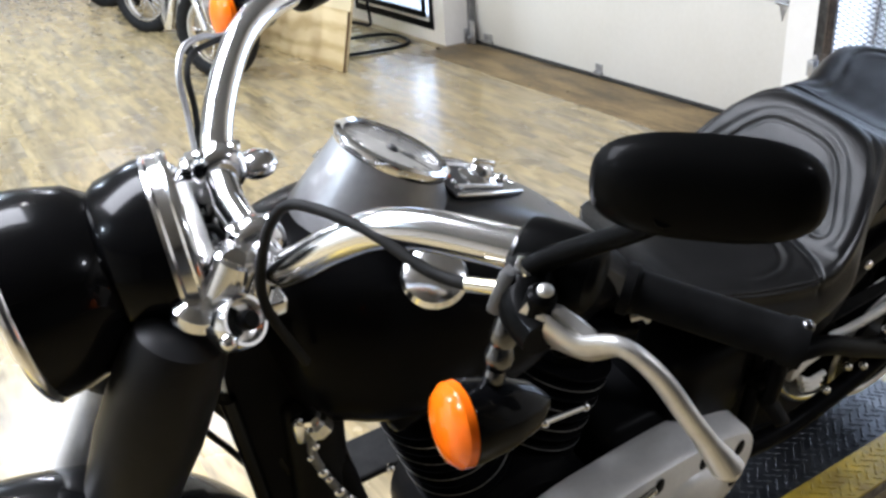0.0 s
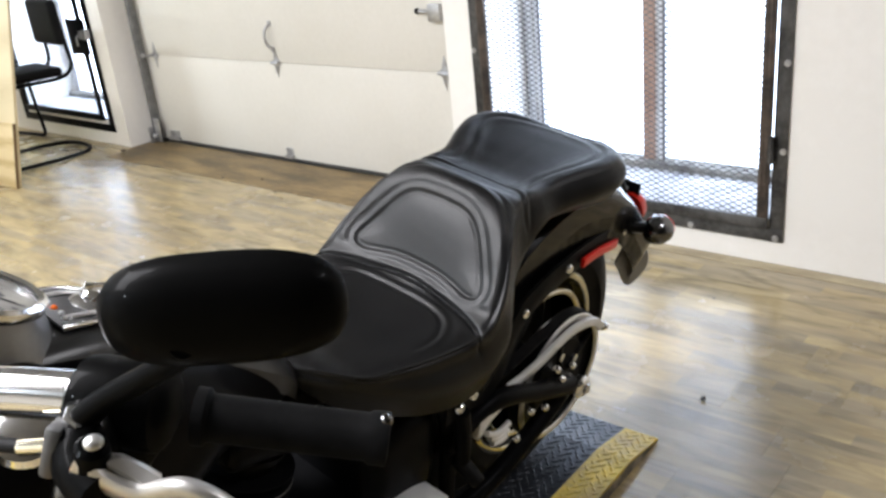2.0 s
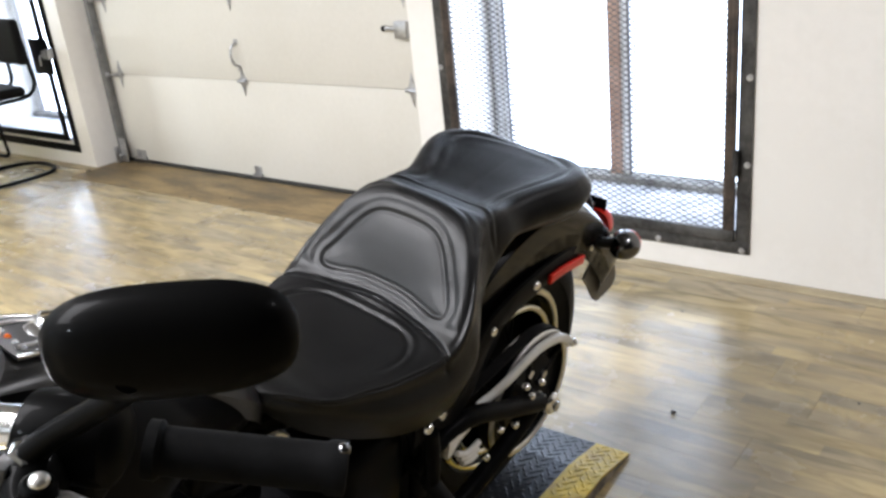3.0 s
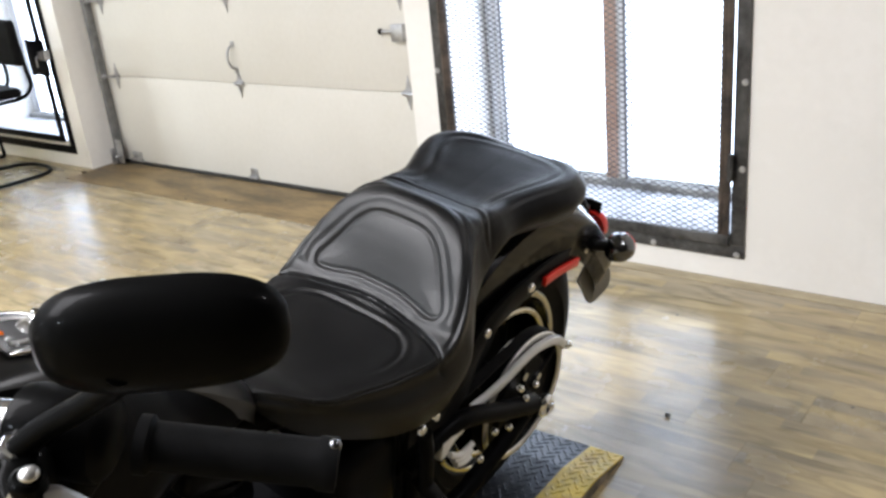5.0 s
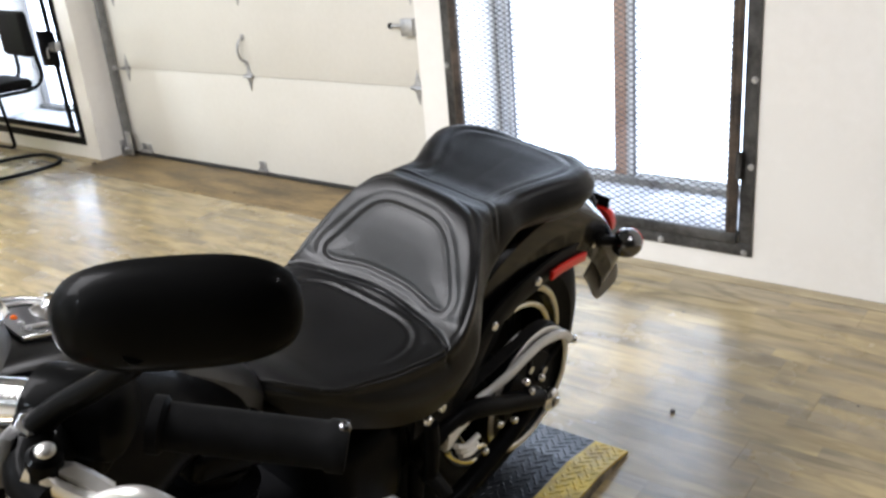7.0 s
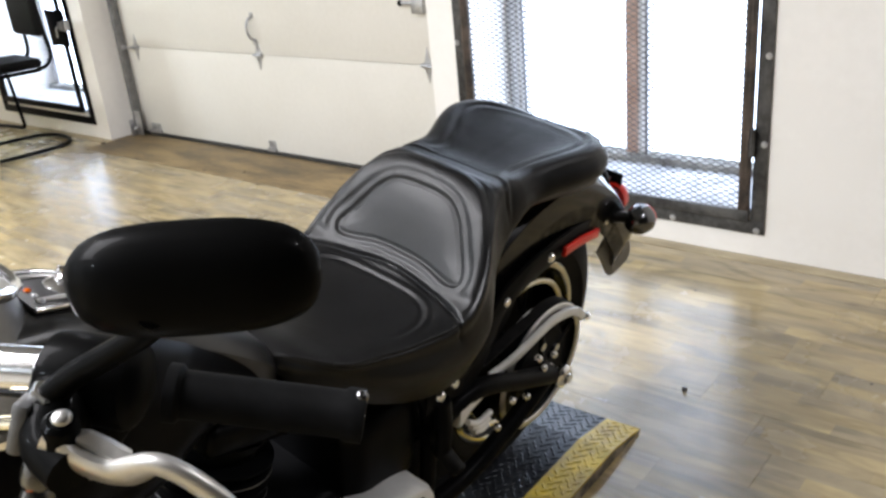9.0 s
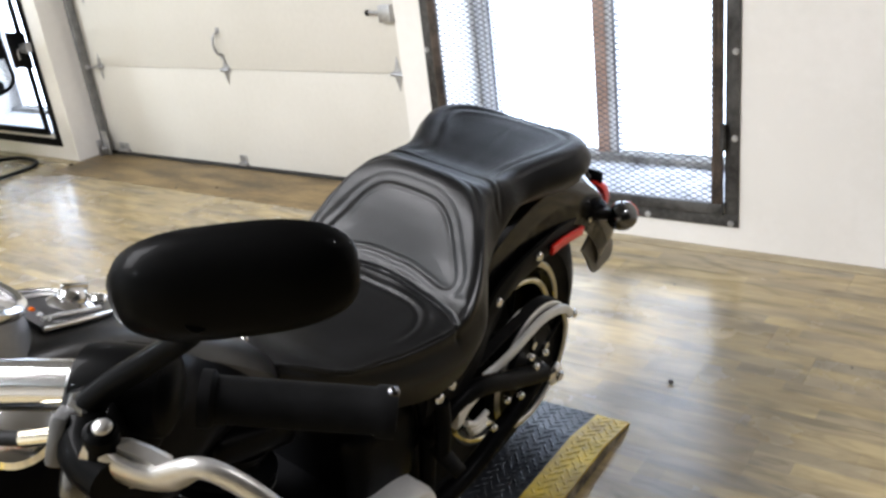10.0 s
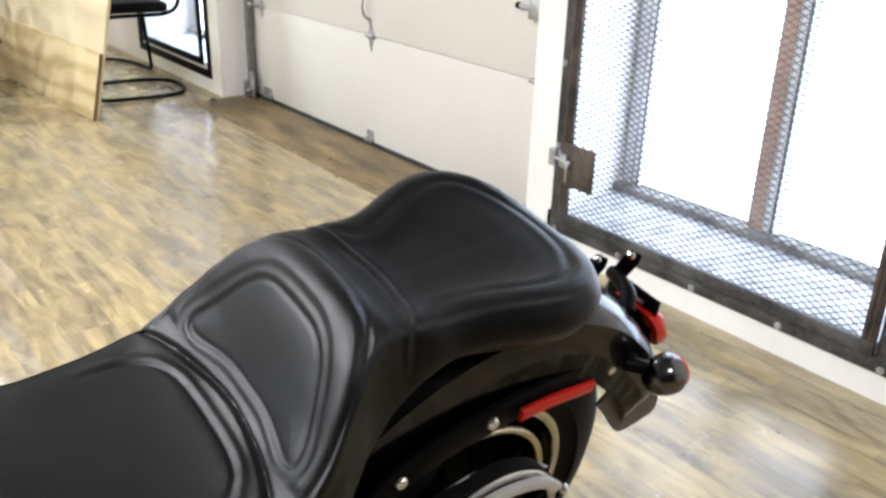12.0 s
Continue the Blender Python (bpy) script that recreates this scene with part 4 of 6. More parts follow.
cover = part("sprocket_cover", side_plate([(1.374, 0.526), (1.422, 0.543), (1.452, 0.538), (1.464, 0.519), (1.440, 0.514), (1.408, 0.506), (1.386, 0.488), (1.371, 0.487)], -0.170, -0.14, 0.006), M_GUARD, bike, "bright sprocket cover")
for i in range(3):
    part("rib", tube([(1.402 + 0.010 * i, -0.166, 0.480 - 0.019 * i), (1.432 + 0.006 * i, -0.168, 0.460 - 0.013 * i), (1.474 - 0.004 * i, -0.166, 0.458 - 0.014 * i)], 0.0062, 10), M_GUARD, cover, "bright cast rib")

part("frame_plate", side_plate([(1.22, 0.63), (1.30, 0.615), (1.43, 0.60), (1.46, 0.52), (1.42, 0.36), (1.34, 0.22), (1.20, 0.22)], -0.100, -0.094, 0.002), M_SATIN, bike, "black frame side plate")
part("inner_fender", side_plate([(1.36, 0.60), (1.46, 0.655), (1.56, 0.685), (1.66, 0.690), (1.655, 0.61), (1.63, 0.56), (1.58, 0.515), (1.50, 0.48), (1.36, 0.44)], -0.090, -0.080, 0.003), M_SATIN, bike, "black inner fender")

# fender, struts, reflector, plate bracket, tail lamp and rear indicators


def fender(cx, cz, r0, half, a0, a1, flat, n, parent, name, lab, skirt=0.045, tuck_in=0.0):
    """A mudguard: a crowned strip bent about the wheel, with down-turned edges and thickness."""
    secs = []
    for i in range(n + 1):
        a = a0 + (a1 - a0) * i / n
        k = min(1.0, (i + 1.2) / 4.0, (n - i + 1.2) / 4.0)
        hw = half * (0.78 + 0.22 * k)
        e_ = min(1.0, max(0.0, (radians(88) - a) / radians(48)))
        r1 = r0 - tuck_in * e_ * e_ * (3 - 2 * e_)          # the tail curls in closer to the tyre
        outer, inner = [], []
        for j in range(29):
            s = -1 + 2 * j / 28
            y = hw * math.copysign(min(1, abs(s) * 1.12) ** 0.9, s) if abs(s) < 0.88 else hw * math.copysign(1.0, s)
            drop = flat * min(1, abs(s) / 0.88) ** 2.6 + (skirt * (abs(s) - 0.86) / 0.14 if abs(s) > 0.86 else 0)
            for lst, r_ in ((outer, r1 - drop), (inner, r1 - drop - 0.004)):
                lst.append((cx + r_ * math.cos(a), y, cz + r_ * math.sin(a)))
        secs.append(outer + inner[::-1])
    return part(name, loft(secs), M_FENDER, parent, lab)


rf = fender(FX, FZ + 0.010, 0.460, 0.119, radians(160), radians(20), 0.036, 44, bike, "rear_fender", "gloss black rear fender", 0.085, 0.027)
ff = fender(0.095, 0.366, 0.392, 0.085, radians(170), radians(8), 0.030, 40, bike, "front_fender", "gloss black front fender")
st_line = [tuple(p)[:2] for p in spline([(1.275, 0.606, 0), (1.325, 0.600, 0), (1.375, 0.582, 0), (1.415, 0.572, 0), (1.447, 0.582, 0), (1.472, 0.611, 0), (1.495, 0.645, 0), (1.531, 0.674, 0), (1.60, 0.694, 0), (1.679, 0.701, 0), (1.80, 0.692, 0), (1.941, 0.664, 0), (1.975, 0.655, 0)], 6)]
st_half = [0.020 + 0.006 * math.sin(math.pi * i / (len(st_line) - 1)) for i in range(len(st_line))]


def strut_bend(bm, s):
    """Follows the fender: wider apart at the front than at the tail."""
    for v in bm.verts:
        v.co.y += s * float(np.interp(v.co.x, [1.25, 1.40, 1.53, 1.68, 1.94, 2.0], [0.168, 0.150, 0.136, 0.133, 0.108, 0.104]))
    return bm


for s_ in (-1, 1):
    strut = part("fender_strut", strut_bend(side_plate(ribbon(st_line, st_half), -0.004, 0.004, 0.0015), s_), M_SATIN, bike, "satin black fender strut")
    for bx_, bz_, by_ in ((1.305, 0.612, 0.170), (1.355, 0.603, 0.160), (1.531, 0.674, 0.139), (1.679, 0.701, 0.136), (1.941, 0.664, 0.111)):
        part("strut_bolt", lathe([(0, 0), (0.0105, 0), (0.0105, 0.004), (0.008, 0.008), (0, 0.009)], along((bx_, s_ * by_, bz_), (bx_, s_ * 5, bz_)), 14), M_CHROME, strut, "chrome bolt")
    rl = [tuple(p)[:2] for p in spline([(1.731, 0.690, 0), (1.80, 0.680, 0), (1.896, 0.657, 0)], 6)]
    part("side_reflector", strut_bend(side_plate(ribbon(rl, 0.0095), s_ * 0.010 - 0.005, s_ * 0.010 + 0.005, 0.003), s_), M_RED, strut, "red side reflector")
    stalk = part("indicator_stalk", tube([(1.965, s_ * 0.105, 0.660), (1.995, s_ * 0.125, 0.655), (2.03, s_ * 0.147, 0.645)], (0.011, 0.014), 12), M_PLASTIC, bike, "black indicator stalk")
    part("indicator_body", lathe([(0, -0.040), (0.014, -0.038), (0.026, -0.026), (0.033, -0.008), (0.034, 0.010), (0.031, 0.018), (0, 0.018)], along((2.030, s_ * 0.154, 0.645), (3.030, s_ * 0.154, 0.575)), 24), M_DARKCHROME, stalk, "smoked chrome bullet indicator body")
    part("indicator_lens", lathe([(0.030, 0.0), (0.029, 0.006), (0.018, 0.013), (0, 0.015)], along((2.0485, s_ * 0.154, 0.6435), (3.0485, s_ * 0.154, 0.5735)), 24), M_RED, stalk, "red indicator lens")

# dull tail piece under the fender's end, hooked down behind the tyre


def polar(r, a):
    return (FX + r * math.cos(radians(a)), FZ + r * math.sin(radians(a)))


skirt = [polar(r, a) for r, a in ((0.288, 44), (0.288, 34), (0.291, 26), (0.297, 21.5), (0.306, 18.8), (0.322, 17.2), (0.345, 16.4), (0.375, 15.8), (0.388, 15.9), (0.397, 17.2), (0.402, 20), (0.400, 30), (0.395, 44))]
tp = part("tail_piece", side_plate(skirt, -0.104, -0.098, 0.001), M_PLATE, bike, "dull grey-brown tail skirt beside the tyre", smooth=False)
tail = part("tail_lamp", loft([[(x, -w_, z0), (x, w_, z0), (x, w_ * 0.8, z1), (x, -w_ * 0.8, z1)] for x, w_, z0, z1 in ((2.055, 0.022, 0.615, 0.650), (2.085, 0.046, 0.606, 0.672), (2.1055, 0.066, 0.598, 0.682))]), M_PLASTIC, bike, "black tail lamp housing")
part("lamp_bracket", box(2.0985, -0.062, 0.612, 2.1050, 0.042, 0.699, 0.0025), M_PLASTIC, tail, "black upright lamp bracket")
part("tail_lens", loft([[(x + 0.5 * (0.632 - z), y - 0.018, z) for y, z in [(w_ * math.copysign(abs(math.cos(b)) ** 0.6, math.cos(b)), 0.635 + h_ * math.copysign(abs(math.sin(b)) ** 0.6, math.sin(b))) for b in np.linspace(0, 2 * math.pi, 29)[:-1]]] for x, w_, h_ in ((2.1055, 0.057, 0.041), (2.120, 0.057, 0.041), (2.133, 0.053, 0.038), (2.142, 0.040, 0.031), (2.146, 0.020, 0.015))]), M_RED, tail, "red tail lamp lens")
part("window_strip", box(2.0960, -0.034, 0.675, 2.0990, -0.008, 0.685, 0.001), M_LAMPGLASS, tail, "pale lamp window")
for y_, tx_, tz_ in ((0.066, -0.045, 0.0), (0.034, 0.0, 0.015)):
    tab = part("mount_tab", slab([(-0.014, 0), (0.014, 0), (0.016, 0.05), (0.010, 0.066), (-0.010, 0.066), (-0.016, 0.05)], 0.006, Matrix.Translation((2.09 + tx_, y_, 0.675 + tz_)) @ pose(0, 0, 0, 90, 0, -35) @ pose(0, 0, 0, 0, 0, -24), 0.0015), M_BLACKSTEEL, bike, "black mounting tab")
    part("tab_bolt", ball((2.102 + tx_, y_ - 0.013, 0.729 + tz_), 0.0085), M_CHROME, tab, "bright bolt")
part("tail_arm", tube([(2.03, -0.055, 0.700), (2.06, -0.02, 0.712), (2.09, 0.04, 0.700)], 0.013, 12), M_PLASTIC, bike, "black plastic arm")

# ---- seat: one upholstered body with stitched panels
# station, half width at the widest line, top along the middle, bottom edge
SEAT = [(1.045, 0.072, 0.800, 0.765), (1.07, 0.106, 0.800, 0.735), (1.12, 0.142, 0.786, 0.698), (1.18, 0.172, 0.770, 0.668), (1.25, 0.194, 0.760, 0.643),
        (1.32, 0.204, 0.760, 0.634), (1.36, 0.206, 0.765, 0.642), (1.378, 0.204, 0.780, 0.650), (1.40, 0.200, 0.809, 0.663), (1.425, 0.184, 0.855, 0.682), (1.45, 0.167, 0.898, 0.706),
        (1.47, 0.153, 0.920, 0.730), (1.488, 0.146, 0.925, 0.757), (1.505, 0.142, 0.919, 0.782), (1.525, 0.141, 0.908, 0.806), (1.56, 0.142, 0.898, 0.832), (1.60, 0.142, 0.890, 0.841), (1.65, 0.157, 0.892, 0.843),
        (1.70, 0.177, 0.897, 0.843), (1.745, 0.185, 0.901, 0.843), (1.785, 0.176, 0.904, 0.842), (1.82, 0.147, 0.903, 0.838), (1.846, 0.108, 0.895, 0.834), (1.864, 0.060, 0.882, 0.830), (1.873, 0.018, 0.868, 0.828)]
# station, half width of the shoulder, its drop below the middle, drop of the widest line
SHOULDER = [(1.045, 0.050, 0.004, 0.020), (1.09, 0.118, 0.008, 0.035), (1.18, 0.152, 0.002, 0.050), (1.262, 0.170, 0.000, 0.058), (1.324, 0.184, -0.004, 0.066), (1.352, 0.187, -0.014, 0.064), (1.385, 0.182, -0.018, 0.076),
            (1.415, 0.168, -0.006, 0.100), (1.445, 0.150, 0.012, 0.136), (1.472, 0.134, 0.024, 0.142), (1.492, 0.124, 0.018, 0.128), (1.515, 0.116, 0.004, 0.094), (1.545, 0.111, -0.008, 0.060), (1.58, 0.110, -0.013, 0.036),
            (1.62, 0.114, -0.018, 0.026), (1.68, 0.136, -0.021, 0.022), (1.745, 0.150, -0.017, 0.022), (1.80, 0.130, -0.010, 0.022), (1.84, 0.084, -0.004, 0.024), (1.873, 0.012, 0.004, 0.018)]
NU, NS = 560, 176
us = np.linspace(1.045, 1.873, NU)
hw_, wt_, wb_ = curve_at(SEAT, 1, us), curve_at(SEAT, 2, us), curve_at(SEAT, 3, us)
cw_, cd_, cl_ = curve_at(SHOULDER, 1, us), curve_at(SHOULDER, 2, us), curve_at(SHOULDER, 3, us)
# across: middle, half way, shoulder, upper flank, widest line, tucked bottom edge
across = np.linspace(-1, 1, NS + 1)
q_ = np.abs(across)
knots = np.array([0.0, 0.25, 0.52, 0.70, 0.90, 1.0])
out_ = np.interp(us, [1.48, 1.57], [0.50, 0.70])
fall_ = np.interp(us, [1.48, 1.57], [0.42, 0.36])
py_ = np.stack([0 * us, 0.5 * cw_, cw_, cw_ + (hw_ - cw_) * out_, hw_, hw_ * 0.90], 1)
pz_ = np.stack([0 * us, -0.18 * cd_, -cd_, -cd_ - fall_ * (cl_ - cd_), -cl_, wb_ - wt_], 1)
shell = np.zeros((NU, NS + 1, 3))
for i in range(NU):
    line = spline([(py_[i, k], pz_[i, k], knots[k]) for k in range(6)], 14)
    yy, zz = np.interp(q_, [p.z for p in line], [p.x for p in line]), np.interp(q_, [p.z for p in line], [p.y for p in line])
    shell[i] = np.stack([np.full(NS + 1, us[i]), yy * np.sign(across), wt_[i] + zz], 1)
run = np.concatenate([[0], np.cumsum(np.hypot(np.diff(us), np.diff(wt_)))])        # length along the middle of the seat


def run_at(u):
    return float(np.interp(u, us, run))


def outline_distance(points, closed=True):
    """Distance of every spot of the seat's cover from a drawn seam; negative inside it."""
    line = [(p.x, p.y) for p in spline([(run_at(u), v, 0) for u, v in points] + ([(run_at(points[0][0]), points[0][1], 0)] if closed else []), 5)]
    px, py = np.repeat(run[:, None], NS + 1, 1), shell[:, :, 1]
    best, inside = np.full(px.shape, 9.0), np.zeros(px.shape, bool)
    for (ax_, ay_), (bx_, by_) in zip(line, line[1:]):
        dx, dy = bx_ - ax_, by_ - ay_
        t_ = np.clip(((px - ax_) * dx + (py - ay_) * dy) / (dx * dx + dy * dy + 1e-12), 0, 1)
        best = np.minimum(best, np.hypot(px - ax_ - t_ * dx, py - ay_ - t_ * dy))
        if abs(dy) > 1e-9:
            inside ^= ((ay_ > py) != (by_ > py)) & (px < (bx_ - ax_) * (py - ay_) / dy + ax_)
    return np.where(inside, -best, best) if closed else best


def bump_at(d, at, width):
    return np.exp(-((d - at) / width) ** 2)


def soft_step(x):
    x = np.clip(x, 0, 1)
    return x * x * (3 - 2 * x)


def mirrored(half):
    return half + [(u, -v) for u, v in half[::-1]]


relief = np.zeros((NU, NS + 1))
U = np.repeat(us[:, None], NS + 1, 1)
# back panel of the bucket: stitched panel, narrow roll and wide roll
d = outline_distance(mirrored([(1.449, 0.025), (1.4475, 0.050), (1.443, 0.071), (1.434, 0.089), (1.421, 0.105), (1.402, 0.125), (1.388, 0.137), (1.379, 0.139), (1.3745, 0.132), (1.376, 0.115), (1.383, 0.085), (1.389, 0.040)]))
CREASE = [(1.324, 0.185), (1.352, 0.188), (1.385, 0.183), (1.415, 0.170), (1.445, 0.151), (1.472, 0.127), (1.494, 0.092), (1.507, 0.047), (1.511, 0.0)]
crease = outline_distance(CREASE + [(u, -v) for u, v in CREASE[-2::-1]], False)
inside = outline_distance(CREASE + [(u, -v) for u, v in CREASE[-2::-1]] + [(1.356, -0.10), (1.366, 0.0), (1.356, 0.10)])
cover = np.clip((U - 1.362) / 0.008, 0, 1) * (inside < 0)
relief += cover * (-0.0024 * bump_at(d, 0.0, 0.0040) + 0.0016 * bump_at(d, 0.0090, 0.0055) + 0.0036 * soft_step((d - 0.015) / 0.014) * soft_step(crease / 0.017))
relief += cover * np.where(d < 0, 0.0026 * (1 - np.exp(-(d / 0.02) ** 2)), 0)
# crease that bounds the roll, with a thin piping behind it
rear_fade = np.clip((U - 1.325) / 0.02, 0, 1) * (0.25 + 0.75 * soft_step((np.abs(shell[:, :, 1]) - 0.05) / 0.07))
relief += rear_fade * (-0.0022 * bump_at(crease, 0.0, 0.0045) + 0.0007 * bump_at(np.where(inside > 0, crease, -1), 0.0085, 0.0036))
# base panel with its roll, fading out towards the nose
d = outline_distance(mirrored([(1.338, 0.03), (1.334, 0.075), (1.324, 0.104), (1.304, 0.126), (1.27, 0.138), (1.22, 0.133), (1.16, 0.108), (1.12, 0.05)]))
fade = np.clip((1.366 - U) / 0.004, 0, 1) * np.clip((U - 1.215) / 0.06, 0, 1)
relief += fade * (-0.0024 * bump_at(d, 0.0, 0.0042) + 0.0019 * bump_at(d, 0.0092, 0.0058) + 0.0008 * bump_at(d, 0.030, 0.011))
# deep cross seam
seam = outline_distance([(1.324, -0.190), (1.342, -0.15), (1.359, -0.09), (1.369, 0.0), (1.359, 0.09), (1.342, 0.15), (1.324, 0.190)], False)
relief += -0.0080 * bump_at(seam, 0.0, 0.0036) - 0.0012 * bump_at(seam, 0.0, 0.0085)
# welt at the waist and the shallow horseshoe groove of the pillion, with its rounded rim
welt = outline_distance([(1.527, -0.130), (1.545, -0.10), (1.560, -0.06), (1.568, 0.0), (1.560, 0.06), (1.545, 0.10), (1.527, 0.130)], False)
relief += 0.0013 * bump_at(welt, 0.0, 0.0040) - 0.0008 * bump_at(welt, 0.0085, 0.0040)
horse = outline_distance(mirrored([(1.560, 0.100), (1.578, 0.088), (1.610, 0.084), (1.655, 0.098), (1.705, 0.123), (1.750, 0.132), (1.785, 0.116), (1.812, 0.074), (1.824, 0.025)]), False)
fade = np.clip((U - 1.550) / 0.035, 0, 1)
relief += fade * (-0.0015 * bump_at(horse, 0.0, 0.0055) + 0.0010 * bump_at(horse, 0.0135, 0.0075))
# piping where the top of the base meets the flank
relief += np.clip((1.33 - U) / 0.02, 0, 1) * (0.0012 * bump_at((q_ - 0.53)[None] * hw_[:, None], 0.0, 0.0035) - 0.0010 * bump_at((q_ - 0.565)[None] * hw_[:, None], 0.0, 0.0035))
relief *= np.clip((0.93 - q_)[None] / 0.12, 0, 1) * np.clip((U - 1.05) / 0.02, 0, 1) * np.clip((1.868 - U) / 0.02, 0, 1)
nrm = np.cross(np.gradient(shell, axis=0), np.gradient(shell, axis=1))
nrm /= np.linalg.norm(nrm, axis=2, keepdims=True) + 1e-9
nrm *= np.where(nrm[:, NS // 2:NS // 2 + 1, 2:3] < 0, -1, 1)
shell = shell + nrm * relief[:, :, None]
seat = part("seat", loft(shell.tolist()), M_LEATHER, bike, "black leather two-up seat with stitched panels")
for j_ in (int(NS * 0.5 * (1 - 0.535)), int(NS * 0.5 * (1 + 0.535)) + 1):
    part("piping", tube([tuple(shell[i, j_]) for i in range(int((1.10 - 1.045) / 0.828 * NU), int((1.330 - 1.045) / 0.828 * NU), 14)], 0.0026, 8, 3), M_LEATHER, seat, "thin leather piping along the edge")

# ---- tank, console and speedometer
TANK = [(0.465, 0.050, 1.005, 0.90), (0.50, 0.105, 1.030, 0.80), (0.56, 0.148, 1.040, 0.76), (0.64, 0.166, 1.040, 0.74), (0.72, 0.168, 1.026, 0.735), (0.80, 0.157, 0.998, 0.730),
        (0.87, 0.137, 0.955, 0.757), (0.93, 0.112, 0.910, 0.750), (0.99, 0.083, 0.858, 0.742), (1.035, 0.060, 0.815, 0.735), (1.06, 0.035, 0.785, 0.735)]
us = np.linspace(0.465, 1.06, 60)
rings = []
for u, hw, wt, wb in zip(us, curve_at(TANK, 1, us), curve_at(TANK, 2, us), curve_at(TANK, 3, us)):
    mid = wb + (wt - wb) * 0.45
    ring = []
    for i in range(48):
        a = 2 * math.pi * i / 48
        c, s_ = math.cos(a), math.sin(a)
        ring.append((u, hw * math.copysign(abs(c) ** 0.8, c), mid + ((wt - mid) if s_ > 0 else (mid - wb)) * math.copysign(abs(s_) ** 0.85, s_)))
    rings.append(ring)
tank = part("fuel_tank", loft(rings), M_TANK, bike, "satin black fuel tank")
CONS = [(0.60, 0.082, 1.046), (0.70, 0.088, 1.036), (0.80, 0.089, 1.008), (0.87, 0.089, 0.968), (0.93, 0.088, 0.924), (0.99, 0.085, 0.872), (1.03, 0.078, 0.832), (1.045, 0.070, 0.812)]
us = np.linspace(0.60, 1.045, 40)
rings = []
for u, hw, wt in zip(us, curve_at(CONS, 1, us), curve_at(CONS, 2, us)):
    ring = [(u, hw * q, wt - 0.030 * abs(q) ** 9 - 0.007 * q * q) for q in np.linspace(-1, 1, 25)]
    ring += [(u, hw * q, wt - 0.075) for q in (0.9, 0, -0.9)]
    rings.append(ring)
con = part("console", loft(rings), M_CONSOLE, bike, "charcoal satin tank console")
for k, (su, sv, sr) in enumerate(((0.925, 0.004, 0.016), (0.957, -0.026, 0.015))):
    rng = np.random.default_rng(30 + k)
    rim = [(sr * (0.45 + 0.75 * float(rng.uniform())) * math.cos(b), sr * (0.5 + 0.7 * float(rng.uniform())) * math.sin(b)) for b in np.linspace(0, 2 * math.pi, 19)[:-1]]
    part("smear", slab(rim, 0.0006, Matrix.Translation((su, sv, float(curve_at(CONS, 2, [su])[0]) + 0.0002)) @ Matrix.Rotation(radians(39), 4, "Y")), M_SMEAR, con, "pale dried smear")
DIAL_C, DIAL_N = Vector((0.678, -0.004, 1.091)), Vector((0.47, 0.0, 0.885)).normalized()
dm = along(DIAL_C, DIAL_C + DIAL_N)
pod = []
for k in range(9):
    t_ = k / 8
    ring = []
    for i in range(40):
        a = 2 * math.pi * i / 40
        top = dm @ Vector((0.069 * math.cos(a), 0.069 * math.sin(a), -0.004))
        d_ = (top - DIAL_C)
        base = Vector((0.635 + d_.x * 1.9, d_.y * 1.45, 1.000))
        ring.append(base.lerp(top, t_ ** 0.8))
    pod.append(ring)
pd = part("speedometer_pod", loft(pod), M_POD, con, "charcoal speedometer pod")
sp = part("speedometer", lathe([(0.062, -0.004), (0.071, -0.006), (0.074, 0.0), (0.073, 0.006), (0.068, 0.009), (0.063, 0.006)], dm, 56), M_CHROME, bike, "chrome speedometer bezel")
part("dial", lathe([(0, 0.002), (0.060, 0.002), (0.063, 0.0)], dm, 48), M_DIAL, sp, "grey speedometer face")
for i in range(17):
    a = radians(-40 + 260 * i / 16)
    part("tick", box(0.044 if i % 2 == 0 else 0.049, -0.0008, 0.0024, 0.055, 0.0008, 0.0030, m=dm @ Matrix.Rotation(a, 4, "Z")), M_MARK, sp, smooth=False)
part("needle_hub", lathe([(0, 0.0075), (0.005, 0.007), (0.0075, 0.004), (0.0075, 0.0022), (0, 0.0022)], dm, 20), M_MARK, sp, "dark needle hub")
part("needle", box(-0.008, -0.0012, 0.0034, 0.046, 0.0012, 0.0044, m=dm @ Matrix.Rotation(radians(218), 4, "Z")), M_MARK, sp, smooth=False)
part("readout", box(-0.013, -0.028, 0.0022, -0.002, -0.012, 0.0028, m=dm @ Matrix.Rotation(radians(0), 4, "Z")), M_MARK, sp, "small dark readout", smooth=False)
TRIM = [(0.742, 0.048), (0.77, 0.049), (0.80, 0.044), (0.825, 0.034), (0.85, 0.021), (0.868, 0.009), (0.874, 0.004)]
us = np.linspace(0.742, 0.874, 18)
tz = curve_at(CONS, 2, us)
trimp = part("console_trim", loft([[(u, -w_, z), (u, w_, z), (u, w_, z + 0.005), (u, -w_, z + 0.005)] for u, w_, z in zip(us, curve_at(TRIM, 1, us), tz)]), M_CONSOLE, bike, "dark satin instrument plate")
